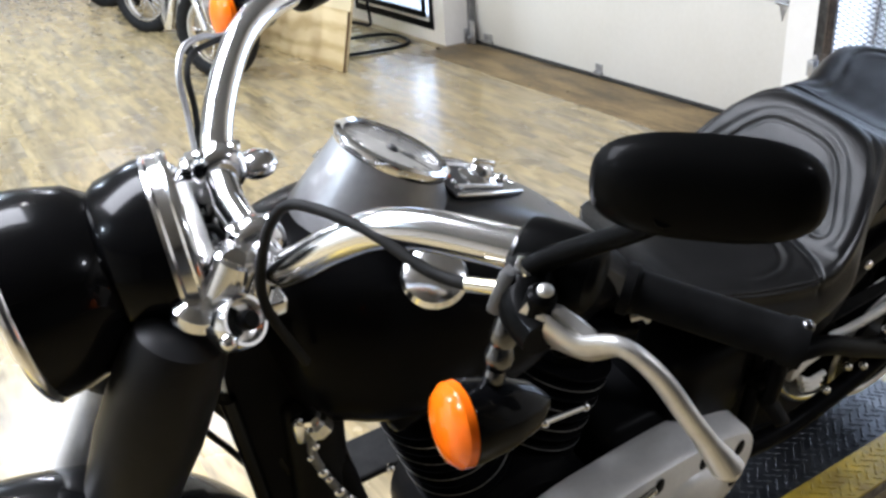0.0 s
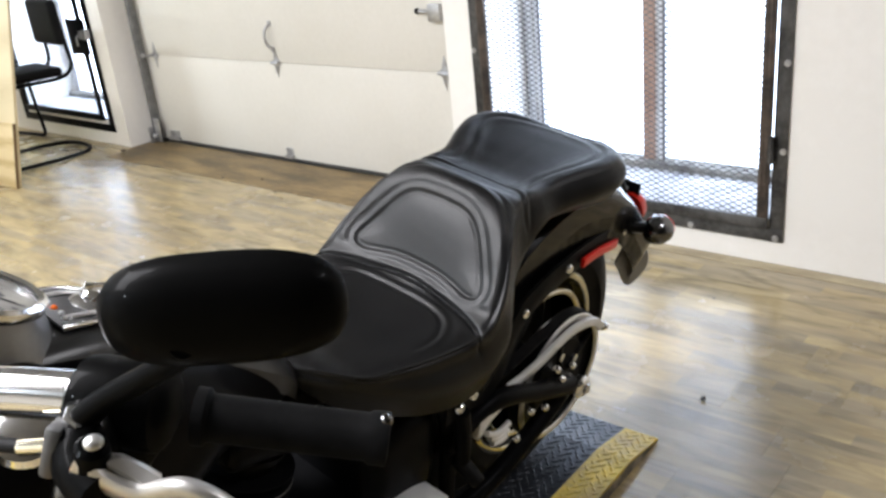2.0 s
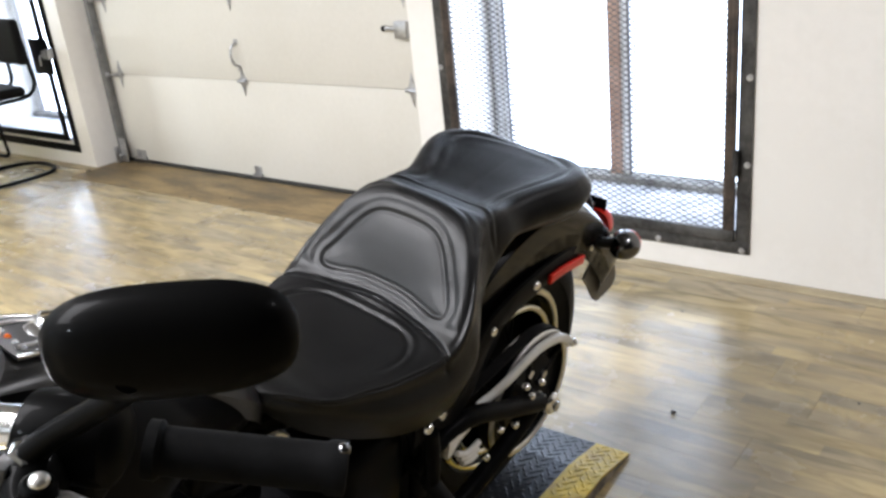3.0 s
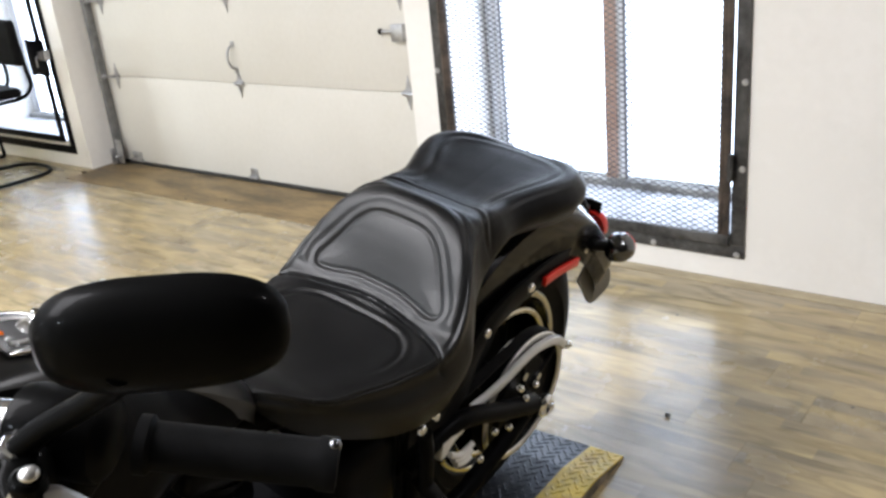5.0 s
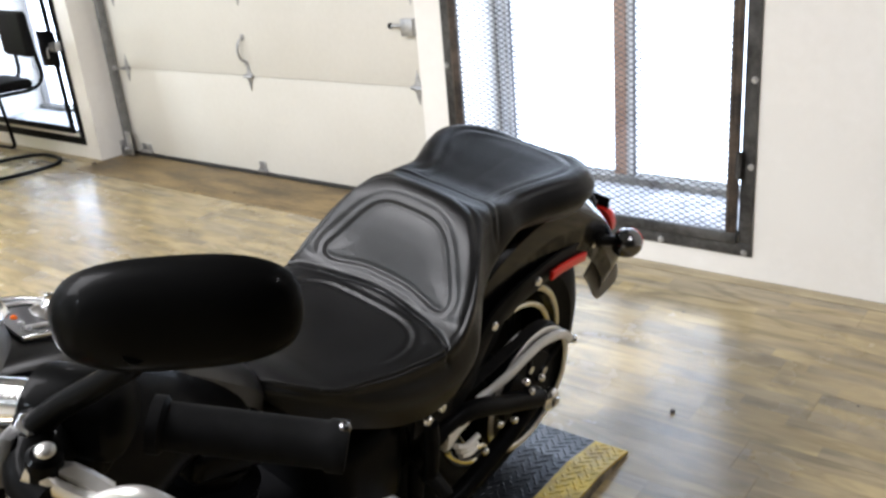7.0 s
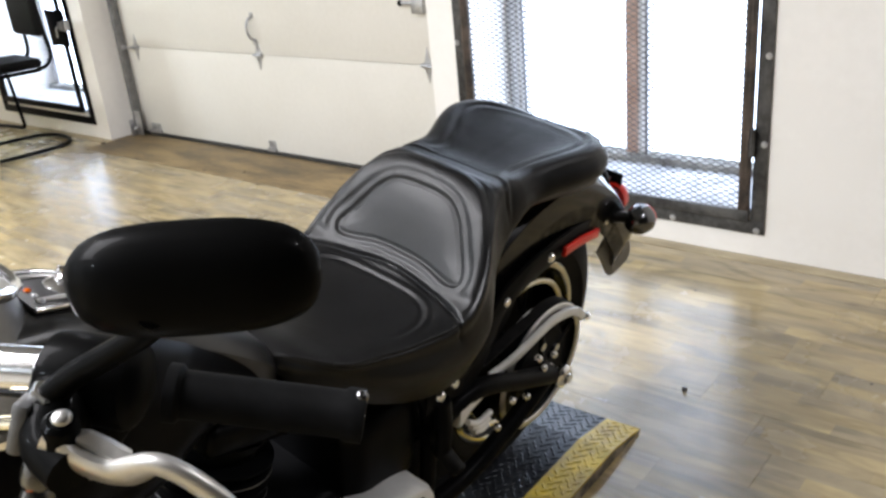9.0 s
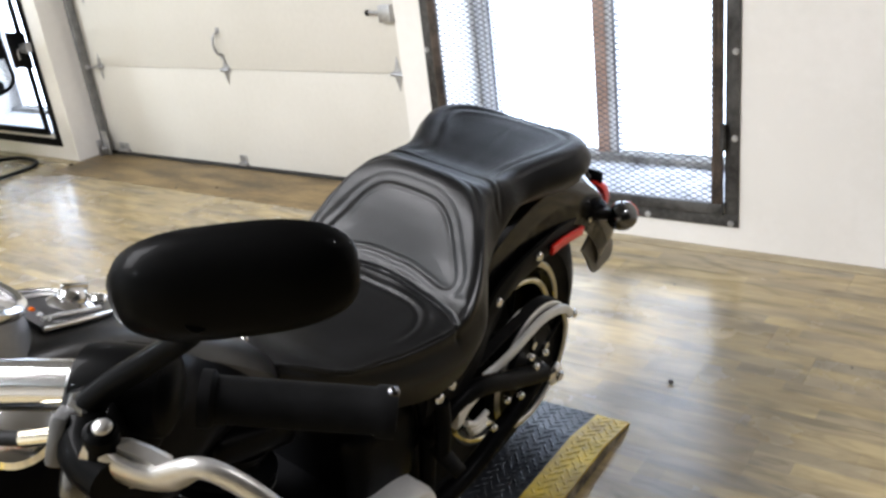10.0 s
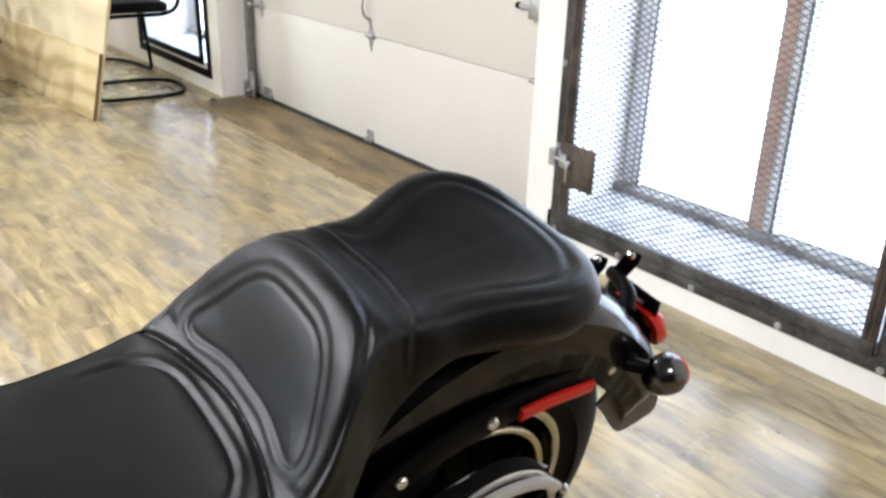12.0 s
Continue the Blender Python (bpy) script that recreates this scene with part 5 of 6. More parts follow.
for s_ in (-1, 1):
    part("trim_edge", tube([(u, s_ * w_, z + 0.005) for u, w_, z in list(zip(us, curve_at(TRIM, 1, us), tz))[::2]], 0.0032, 10, 4), M_CHROME, trimp, "chrome plate edge")
    part("trim_bar", tube([(0.752, s_ * 0.030, 1.0315), (0.79, s_ * 0.030, 1.0195), (0.825, s_ * 0.022, 1.0035)], 0.0028, 8, 4), M_POLISH, trimp)
for k in range(5):
    part("warning_lamp", ball((0.757, -0.032 + 0.016 * k, 1.0275), 0.0042), M_LAMPGLASS if k != 2 else M_AMBER, trimp, "small warning lamp")
kn = part("ignition_knob", lathe([(0, 0.0), (0.026, 0.0), (0.028, 0.004), (0.022, 0.009), (0.017, 0.011), (0.016, 0.019), (0.012, 0.023), (0, 0.024)], along((0.802, 0.0, 1.008), (0.842, 0.0, 1.098)), 28), M_CHROME, bike, "chrome ignition switch")
part("switch_lever", box(-0.0035, -0.018, 0.020, 0.0035, 0.018, 0.029, 0.0025, m=along((0.802, 0.0, 1.008), (0.842, 0.0, 1.098))), M_CHROME, kn)
part("lock_dome", ball((0.838, 0.0, 0.998), 0.010, 1, 1, 0.7), M_CHROME, kn, "chrome lock dome")
for s_ in (-1, 1):
    cap = part("fuel_cap", lathe([(0, 0.022), (0.022, 0.021), (0.034, 0.014), (0.037, 0.005), (0.036, 0.0), (0, 0.0)], along((0.66, s_ * 0.112, 1.022), (0.66, s_ * 0.16, 1.122)), 32), M_CHROME if s_ > 0 else M_PAINT, bike, "chrome fuel cap" if s_ > 0 else "black fuel gauge cap")
part("tank_bolt", ball((1.036, -0.014, 0.826), 0.007), M_CHROME, bike, "chrome bolt")
part("tank_lug", tube([(1.045, -0.075, 0.715), (1.06, -0.085, 0.722), (1.068, -0.09, 0.712)], 0.006, 8), M_POLISH, bike, "bright fuel line fitting")

# ---- handlebar, controls and mirror (steered a little to the right)
barL = [(0.480, 0.0, 1.078), (0.481, -0.09, 1.076), (0.484, -0.132, 1.080), (0.497, -0.163, 1.103), (0.518, -0.200, 1.140), (0.543, -0.236, 1.170), (0.568, -0.270, 1.183), (0.592, -0.305, 1.188), (0.620, -0.350, 1.192)]
barR = [(0.480, 0.0, 1.078), (0.490, 0.06, 1.090), (0.507, 0.105, 1.118), (0.538, 0.155, 1.148), (0.578, 0.205, 1.174), (0.628, 0.250, 1.186), (0.690, 0.285, 1.190)]
bar = part("handlebar", tube(barL, 0.0188, 20, 8), M_CHROME, bike, "chrome handlebar")
part("handlebar_end", tube(barR, 0.0188, 20, 8), M_CHROME, bar)
for y_, x_, z_ in ((-0.075, 0.481, 1.076), (0.062, 0.491, 1.090)):
    rs = part("riser", rod((0.462, y_, 0.985), (x_, y_, z_ - 0.008), 0.023, 0.026, 0.004, 24), M_CHROME, bike, "chrome handlebar riser")
    part("clamp", torus((x_, y_, z_), (0.08, 1, 0.02), 0.021, 0.011, 28, 12, None, 1.7), M_CHROME, rs)
    for dx_ in (-0.02, 0.02):
        part("clamp_bolt", lathe([(0, 0), (0.008, 0), (0.008, 0.006), (0, 0.009)], along((x_ + dx_, y_, z_ + 0.022), (x_ + dx_, y_, z_ + 1)), 10), M_CHROME, rs)
part("riser_dome", ball((0.536, 0.070, 1.078), 0.026, 1.0, 1.0, 0.6), M_CHROME, bike, "chrome instrument dome")
part("cross_piece", box(0.452, -0.10, 0.985, 0.502, 0.09, 1.012, 0.008, 3), M_CHROME, bike, "chrome upper fork clamp")

GA, GB = Vector((0.662, -0.425, 1.191)), Vector((0.749, -0.531, 1.174))


def grip_prof(h):
    prof = [(0.0, 0.0), (0.021, 0.0), (0.021, 0.008), (0.0174, 0.011)]
    return prof + [(0.0174, h - 0.016), (0.0195, h - 0.013), (0.0195, h - 0.001), (0.014, h), (0.012, h - 0.006), (0, h - 0.006)]


def grip(a, b, lab):
    g = part("grip", lathe(grip_prof((b - a).length), along(a, b), 32), M_GRIP, bike, lab)
    return g


gL = grip(GA, GB, "smooth black rubber grip")
part("grip_cap", ball(tuple(GA.lerp(GB, 0.985) + Vector((0, 0, 0.018))), 0.005), M_DARKCHROME, gL, "smoked chrome cap stud")
grip(Vector((0.735, 0.312, 1.190)), Vector((0.832, 0.359, 1.175)), "smooth black rubber grip").data.transform(Matrix.Translation((0.735, 0.312, 1.190)) @ Matrix.Diagonal((0.86, 0.86, 0.86, 1)) @ Matrix.Translation((-0.735, -0.312, -1.190)))

# left switch housing, clutch perch and lever
swm = along(Vector((0.618, -0.348, 1.193)), GA)
sw = part("switch_housing", lathe([(0, 0), (0.022, 0.0), (0.031, 0.006), (0.033, 0.016), (0.033, 0.058), (0.030, 0.066), (0.022, 0.070), (0, 0.070)], swm, 28), M_SHELL, bike, "black switch housing")
part("switch_box", box(-0.030, -0.038, 0.010, 0.030, 0.0, 0.062, 0.008, 3, m=swm), M_SHELL, sw)
for i in range(3):
    part("button", box(0.026, -0.020 + 0.013 * i, 0.02, 0.036, -0.010 + 0.013 * i, 0.05, 0.002, m=swm), M_PLASTIC, sw)

br_ = part("cable_bracket", box(-0.016, -0.006, -0.018, 0.016, 0.006, 0.020, 0.004, 2, m=pose(0.584, -0.378, 1.188, 12, 18, 38)), M_TRACK, bike, "grey metal cable bracket")
part("bracket_screw", ball((0.580, -0.386, 1.196), 0.005), M_CHROME, br_)
perch = part("clutch_perch", tube([(0.628, -0.362, 1.192), (0.604, -0.385, 1.190), (0.588, -0.402, 1.182), (0.585, -0.430, 1.178)], (0.026, 0.018), 16), M_SHELL, bike, "black clutch perch")
part("perch_clamp", torus((0.630, -0.365, 1.193), (0.6, -0.78, -0.05), 0.020, 0.0085, 28, 10, None, 1.4), M_CHROME, perch, "bright perch clamp")
lev_pts = [(0.583, -0.404, 1.188), (0.593, -0.424, 1.178), (0.604, -0.452, 1.177), (0.616, -0.478, 1.193), (0.630, -0.503, 1.180), (0.645, -0.528, 1.149), (0.666, -0.553, 1.110)]
lp_ = spline(lev_pts, 7)
secs = []
for i, p in enumerate(lp_):
    t_ = i / (len(lp_) - 1)
    a_, b_ = lp_[max(i - 1, 0)], lp_[min(i + 1, len(lp_) - 1)]
    tg = (b_ - a_).normalized()
    sd = tg.cross(Vector((0.75, 0.45, 0.5))).normalized()
    n2 = sd.cross(tg).normalized()
    wd = 0.025 - 0.0145 * min(1, max(0, t_ - 0.10) * 2.6) + 0.004 * max(0, (t_ - 0.9) * 10)
    th = 0.0095 - 0.0025 * min(1, t_ * 2) + 0.004 * max(0, (t_ - 0.9) * 10)
    secs.append([p + sd * wd * math.cos(2 * math.pi * j / 14) + n2 * th * math.sin(2 * math.pi * j / 14) for j in range(14)])
piv = part("pivot_post", rod((0.587, -0.414, 1.180), (0.5885, -0.4205, 1.214), 0.0125, 0.0115, 0.003, 20), M_SHELL, perch, "black pivot post")
part("pivot_dome", ball((0.589, -0.422, 1.216), 0.0066, 1, 1, 0.7), M_POLISH, piv, "bright pivot dome")
lever = part("clutch_lever", loft(secs), M_LEVER, bike, "cast aluminium clutch lever")
part("lever_root", loft([[p + Vector(o) for o in ((-0.004, -0.004, h_), (0.006, -0.009, h_), (0.010, -0.002, h_ * 0.8), (0.010, 0.002, -h_), (0.0, 0.002, -h_ * 1.15), (-0.006, 0.002, -h_ * 0.4))] for p, h_ in ((Vector((0.588, -0.414, 1.184)), 0.016), (Vector((0.594, -0.424, 1.181)), 0.021), (Vector((0.600, -0.436, 1.180)), 0.017), (Vector((0.605, -0.450, 1.180)), 0.011))]), M_LEVER, lever, "broad cast lever root")
part("lever_ball", ball(tuple(lp_[-1]), 0.0105), M_LEVER, lever)
part("clutch_cable", tube([(0.592, -0.385, 1.188), (0.575, -0.345, 1.172), (0.556, -0.305, 1.168), (0.535, -0.25, 1.178), (0.510, -0.19, 1.176), (0.490, -0.155, 1.165), (0.470, -0.145, 1.125), (0.462, -0.14, 1.05), (0.50, -0.13, 0.94)], 0.0055, 10), M_RUBBER, bike, "black clutch cable")
ferr = part("cable_ferrule", rod((0.592, -0.385, 1.188), (0.572, -0.342, 1.172), 0.0066, None, 0.002, 12), M_CREAM, bike, "brass cable ferrule")

# left mirror: a black oval shell with its glass to the rear
MC = Vector((0.651, -0.492, 1.322))
ma = Vector((0.098, -0.105, 0.012)).normalized()
mn = Vector((0.70, 0.66, -0.12))
mn = (mn - ma * mn.dot(ma)).normalized()
mb = mn.cross(ma).normalized()
if mb.z < 0:
    mb = -mb
mm = Matrix(((ma.x, mb.x, mn.x, MC.x), (ma.y, mb.y, mn.y, MC.y), (ma.z, mb.z, mn.z, MC.z), (0, 0, 0, 1)))


def oval(w, h, z, n=40, e=0.72):
    return [mm @ Vector((w * math.copysign(abs(math.cos(2 * math.pi * i / n)) ** e, math.cos(2 * math.pi * i / n)), h * math.copysign(abs(math.sin(2 * math.pi * i / n)) ** e, math.sin(2 * math.pi * i / n)), z)) for i in range(n)]


mir = part("mirror", loft([oval(0.030, 0.008, -0.022), oval(0.052, 0.020, -0.020), oval(0.066, 0.030, -0.012), oval(0.0715, 0.0345, -0.004), oval(0.072, 0.035, 0.006), oval(0.068, 0.031, 0.008)]), M_SHELL, bike, "black oval mirror shell")
part("mirror_glass", loft([oval(0.066, 0.030, 0.0082), oval(0.066, 0.030, 0.0095)]), M_GLASSY, mir, "mirror glass")
part("mirror_stem", tube([(0.598, -0.385, 1.205), (0.612, -0.402, 1.225), (0.628, -0.432, 1.252), (0.637, -0.462, 1.280), tuple(MC - mn * 0.018 - mb * 0.012 - ma * 0.022)], (0.0095, 0.0075), 12), M_SHELL, mir, "black mirror stem")
part("stem_nut", rod((0.596, -0.383, 1.196), (0.600, -0.387, 1.212), 0.012, None, 0.002, 6), M_CHROME, mir, "chrome stem nut")

# front indicators below the controls


def front_indicator(c, fwd, lab):
    c, fwd = Vector(c), Vector(fwd).normalized()
    m = along(c, c + fwd)
    b = part("front_indicator", lathe([(0, -0.075), (0.008, -0.074), (0.022, -0.058), (0.031, -0.032), (0.036, 0.0), (0.0365, 0.006), (0, 0.006)], m, 32), M_PAINT, bike, lab)
    part("amber_lens", lathe([(0.0360, 0.0065), (0.0355, 0.014), (0.029, 0.021), (0.016, 0.025), (0, 0.026)], m, 32), M_AMBER, b, "amber lens")
    return b


fl = front_indicator((0.538, -0.401, 1.085), (-1.0, 0.10, 0.12), "black bullet indicator with amber lens")
part("indicator_stem", lathe([(0, 0), (0.008, 0), (0.010, 0.006), (0.008, 0.014), (0.011, 0.018), (0.0125, 0.027), (0.0095, 0.036), (0.012, 0.042), (0.010, 0.054), (0.008, 0.070), (0, 0.071)], along((0.563, -0.398, 1.112), (0.584, -0.388, 1.176)), 24), M_DARKCHROME, fl, "smoked chrome indicator stem")
fr_ = front_indicator((0.621, 0.370, 1.138), (-0.95, -0.10, 0.10), "black bullet indicator with amber lens")
part("indicator_stem", rod((0.645, 0.362, 1.140), (0.69, 0.325, 1.175), 0.009, None, 0.002, 12), M_PLASTIC, fr_)
swr = along(Vector((0.684, 0.282, 1.190)), Vector((0.738, 0.313, 1.189)))
sr = part("brake_housing", lathe([(0, 0), (0.022, 0.0), (0.031, 0.006), (0.033, 0.016), (0.033, 0.050), (0.024, 0.058), (0, 0.058)], swr, 28), M_PLASTIC, bike, "black brake and throttle housing")
part("reservoir", box(0.622, 0.288, 1.183, 0.692, 0.345, 1.224, 0.008, 3), M_PLASTIC, sr)
part("brake_lever", tube([(0.655, 0.325, 1.180), (0.672, 0.355, 1.172), (0.72, 0.385, 1.165), (0.80, 0.40, 1.150)], (0.011, 0.007), 12), M_LEVER, bike, "cast aluminium brake lever")
for k in range(2):
    o = 0.010 * k
    part("brake_hose", tube([(0.655, 0.300, 1.170), (0.580 + o, 0.260, 1.160), (0.540 + o, 0.230, 1.176 - o), (0.507 + o, 0.200, 1.180 - o), (0.489 + o, 0.170, 1.160), (0.486 + o, 0.150, 1.122), (0.479 + o / 2, 0.120, 1.076), (0.462, 0.10, 1.02)], 0.0040, 10), M_RUBBER if k else M_GALV, bike, "braided grey brake hose" if k == 0 else "black throttle cable")

# headlamp, nacelle, fork
FYAW = Matrix.Translation((0.45, 0, 0)) @ Matrix.Rotation(radians(-7), 4, "Z") @ Matrix.Translation((-0.45, 0, 0))
hl_m = FYAW @ along((0.368, 0.0, 1.040), (0.173, 0.0, 1.012))
hlamp = part("headlamp", lathe([(0, -0.012), (0.040, -0.010), (0.075, 0.006), (0.100, 0.040), (0.112, 0.085), (0.114, 0.108), (0.110, 0.112), (0, 0.112)], hl_m, 48), M_PAINT, bike, "gloss black headlamp bucket")
part("trim_ring", torus(tuple(hl_m @ Vector((0, 0, 0.115))), tuple(hl_m.to_3x3() @ Vector((0, 0, 1))), 0.108, 0.009, 56, 12), M_CHROME, hlamp, "chrome headlamp ring")
part("lens", lathe([(0.104, 0.113), (0.095, 0.128), (0.06, 0.141), (0, 0.147)], hl_m, 40), M_LAMPGLASS, hlamp, "clear headlamp lens")
nac_m = FYAW @ along((0.425, 0.0, 1.045), (0.23, 0.0, 1.030))
nac = part("nacelle", lathe([(0.098, -0.004), (0.104, 0.0), (0.103, 0.03), (0.092, 0.07), (0.072, 0.095), (0.045, 0.108), (0, 0.110)], nac_m, 48), M_PAINT, bike, "gloss black headlamp nacelle")
part("nacelle_ring", lathe([(0.099, -0.007), (0.104, -0.008), (0.107, -0.004), (0.107, 0.0), (0.1045, 0.003), (0.1045, 0.014), (0.107, 0.017), (0.106, 0.021), (0.100, 0.022)], nac_m, 64), M_CHROME, nac, "broad chrome nacelle ring")
for a_ in (20, 100, 160, 230, 310):
    p_ = nac_m @ Vector((0.086 * math.cos(radians(a_)), 0.086 * math.sin(radians(a_)), -0.006))
    part("nacelle_bolt", ball(tuple(p_), 0.009), M_CHROME, nac, "chrome bolt")
low = part("lower_clamp", box(0.405, -0.125, 0.985, 0.475, 0.125, 1.012, 0.010, 3, m=FYAW), M_CHROME, bike, "chrome fork clamp")
for s_ in (-1, 1):
    top_, mid_, axp = FYAW @ Vector((0.405, s_ * 0.108, 1.035)), FYAW @ Vector((0.300, s_ * 0.108, 0.80)), FYAW @ Vector((0.085, s_ * 0.108, 0.395))
    part("fork_cover", lathe([(0.0, 0.012), (0.030, 0.014), (0.046, 0.024), (0.053, 0.045), (0.056, 0.08), (0.058, 0.16), (0.052, 0.245), (0.044, 0.262), (0, 0.262)], along(top_, mid_), 32), M_FORK, bike, "satin black fork cover")
    part("fork_slider", rod(mid_, axp, 0.036, 0.030, 0.006, 28), M_SATIN if s_ < 0 else M_SILVER, bike, "satin fork slider")
    part("fork_cap", lathe([(0, 0.0), (0.026, 0.0), (0.026, 0.012), (0.016, 0.022), (0, 0.024)], along(FYAW @ Vector((0.412, s_ * 0.108, 1.028)), FYAW @ Vector((0.47, s_ * 0.108, 1.17))), 24), M_CHROME, bike, "chrome fork cap")
lc = part("lock_body", lathe([(0, 0), (0.026, 0.0), (0.031, 0.008), (0.029, 0.028), (0.0265, 0.034), (0.0225, 0.034), (0.020, 0.026), (0.010, 0.022), (0, 0.022)], along((0.425, -0.120, 1.022), (0.455, -0.17, 1.060)), 28), M_CHROME, bike, "chrome steering lock body")
part("stud", ball((0.414, -0.166, 1.040), 0.009), M_CHROME, lc)
part("lock_cylinder", lathe([(0, 0.0), (0.011, 0.0), (0.011, 0.010), (0.008, 0.013), (0, 0.013)], along((0.4385, -0.1425, 1.039), (0.4685, -0.1925, 1.077)), 20), M_PLASTIC, lc, "dark lock cylinder")
for s_ in (-1, 1):
    sl = part("upper_fork_sleeve", rod(FYAW @ Vector((0.418, s_ * 0.095, 0.99)), FYAW @ Vector((0.468, s_ * 0.095, 1.085)), 0.027, 0.025, 0.005, 24), M_CHROME, bike, "chrome upper fork sleeve")
    part("sleeve_cap", lathe([(0, 0.012), (0.014, 0.011), (0.022, 0.004), (0.024, 0.0), (0, 0.0)], along(FYAW @ Vector((0.468, s_ * 0.095, 1.085)), FYAW @ Vector((0.50, s_ * 0.095, 1.145))), 6), M_CHROME, sl)
part("top_nut", lathe([(0, 0.020), (0.012, 0.018), (0.020, 0.010), (0.022, 0.0), (0, 0.0)], along((0.455, 0.0, 1.012), (0.475, 0.0, 1.09)), 6), M_CHROME, bike, "chrome steering head nut")
part("clamp_bar", box(0.425, -0.085, 1.055, 0.448, 0.08, 1.078, 0.006, 2, m=FYAW), M_POLISH, bike, "polished brake line manifold")
rng = np.random.default_rng(5)
for k in range(9):
    y_ = -0.10 + 0.022 * k
    part("tree_bolt", lathe([(0, 0), (0.010, 0), (0.010, 0.010), (0.006, 0.014), (0, 0.015)], along((0.438 + 0.02 * float(rng.uniform()), y_, 1.012 + 0.03 * float(rng.uniform())), (0.43, y_, 2.0)), 10), M_CHROME, bike)
for k in range(4):
    part("wiring", tube([(0.440, -0.09 + 0.05 * k, 1.02), (0.452, -0.08 + 0.045 * k, 1.052), (0.470, -0.07 + 0.04 * k, 1.03), (0.49, -0.06 + 0.03 * k, 0.96)], 0.0045, 8), M_RUBBER, bike, "black wiring")
part("horn_cup", lathe([(0, 0.014), (0.020, 0.013), (0.032, 0.008), (0.036, 0.0), (0.030, -0.006), (0, -0.006)], along((0.632, -0.185, 1.045), (0.612, -0.225, 1.125)), 32), M_CHROME, bike, "chrome fuel gauge cup")

# frame, engine and primary
for s_ in (-1, 1):
    part("frame_tube", tube([(0.47, s_ * 0.03, 0.93), (0.52, s_ * 0.07, 0.80), (0.58, s_ * 0.10, 0.50), (0.64, s_ * 0.11, 0.20), (0.76, s_ * 0.12, 0.13), (1.22, s_ * 0.13, 0.13), (1.32, s_ * 0.13, 0.25), (1.33, s_ * 0.13, 0.50), (1.30, s_ * 0.13, 0.62)], 0.016, 14), M_SATIN, bike, "satin black frame tube")
part("frame_spine", tube([(0.46, 0, 0.96), (0.62, 0, 0.90), (0.90, 0, 0.76), (1.15, 0, 0.66), (1.32, 0, 0.62)], 0.028, 16), M_SATIN, bike, "satin black frame spine")
part("regulator_cover", box(0.475, -0.10, 0.50, 0.555, 0.10, 0.84, 0.02, 3), M_PLASTIC, bike, "black cover between the frame tubes")
part("steering_neck", loft([[(x - a, -w_, z), (x + a, -w_, z), (x + a, w_, z), (x - a, w_, z)] for x, a, w_, z in ((0.455, 0.030, 0.055, 0.985), (0.462, 0.042, 0.075, 0.90), (0.475, 0.050, 0.080, 0.78), (0.49, 0.045, 0.075, 0.62))]), M_SATIN, bike, "satin black steering neck")
part("radiator_tube", tube([(0.395, -0.060, 0.895), (0.440, -0.065, 0.80), (0.50, -0.07, 0.66)], 0.012, 12), M_PAINT, bike, "gloss black down tube")

part("steering_stop", tube([(0.418, -0.080, 0.880), (0.428, -0.080, 0.780), (0.442, -0.075, 0.640)], 0.010, 12), M_PAINT, bike, "gloss black strut under the neck")
part("lower_wiring", tube([(0.375, -0.05, 0.845), (0.395, -0.05, 0.801), (0.415, -0.05, 0.760), (0.436, -0.05, 0.711), (0.470, -0.05, 0.660)], 0.0045, 8), M_RUBBER, bike, "black wiring loop")
hf = part("hose_fitting", lathe([(0, 0), (0.012, 0), (0.014, 0.006), (0.010, 0.012), (0.015, 0.016), (0.017, 0.030), (0.012, 0.036), (0, 0.040)], along((0.496, -0.125, 0.852), (0.514, -0.130, 0.812)), 8), M_CHROME, bike, "bright hose fitting at the frame tube")
for q_, r_ in (((0.500, -0.122, 0.792), 0.006), ((0.492, -0.122, 0.775), 0.005), ((0.505, -0.122, 0.740), 0.008), ((0.512, -0.122, 0.722), 0.006), ((0.524, -0.122, 0.690), 0.009), ((0.536, -0.122, 0.668), 0.007), ((0.590, -0.140, 0.713), 0.006), ((0.486, -0.122, 0.845), 0.005)):
    part("fitting_stud", ball(q_, r_), M_CHROME, hf, "bright stud")
part("fitting_pipe", tube([(0.500, -0.118, 0.815), (0.497, -0.118, 0.775), (0.508, -0.118, 0.733), (0.528, -0.118, 0.68), (0.56, -0.118, 0.62)], 0.006, 10), M_TRACK, hf, "dull steel pipe")


def cylinder(base, tip, name):
    base, tip = Vector(base), Vector(tip)
    h = (tip - base).length
    prof = [(0, 0), (0.060, 0)]
    n_ = 11
    for i in range(n_):
        z = 0.012 + (h - 0.03) * i / n_
        prof += [(0.060, z), (0.088, z + 0.001), (0.089, z + 0.0045), (0.060, z + 0.006)]
    prof += [(0.060, h - 0.015), (0.07, h - 0.01), (0.07, h), (0, h)]
    c = part("cylinder", lathe(prof, along(base, tip), 36), M_SATIN, bike, name)
    for i in (3, 5, 7, 9):
        z = 0.012 + (h - 0.03) * i / n_ + 0.003
        p = base + (tip - base) * (z / h)
        part("fin_edge", torus(tuple(p), tuple(tip - base), 0.0885, 0.0012, 40, 6), M_TRACK, c, "polished fin edge")
    m = along(base, tip)
    part("rocker_box", box(-0.075, -0.085, h, 0.075, 0.085, h + 0.055, 0.016, 3, m=m), M_TANK, c, "black rocker box")
    return c


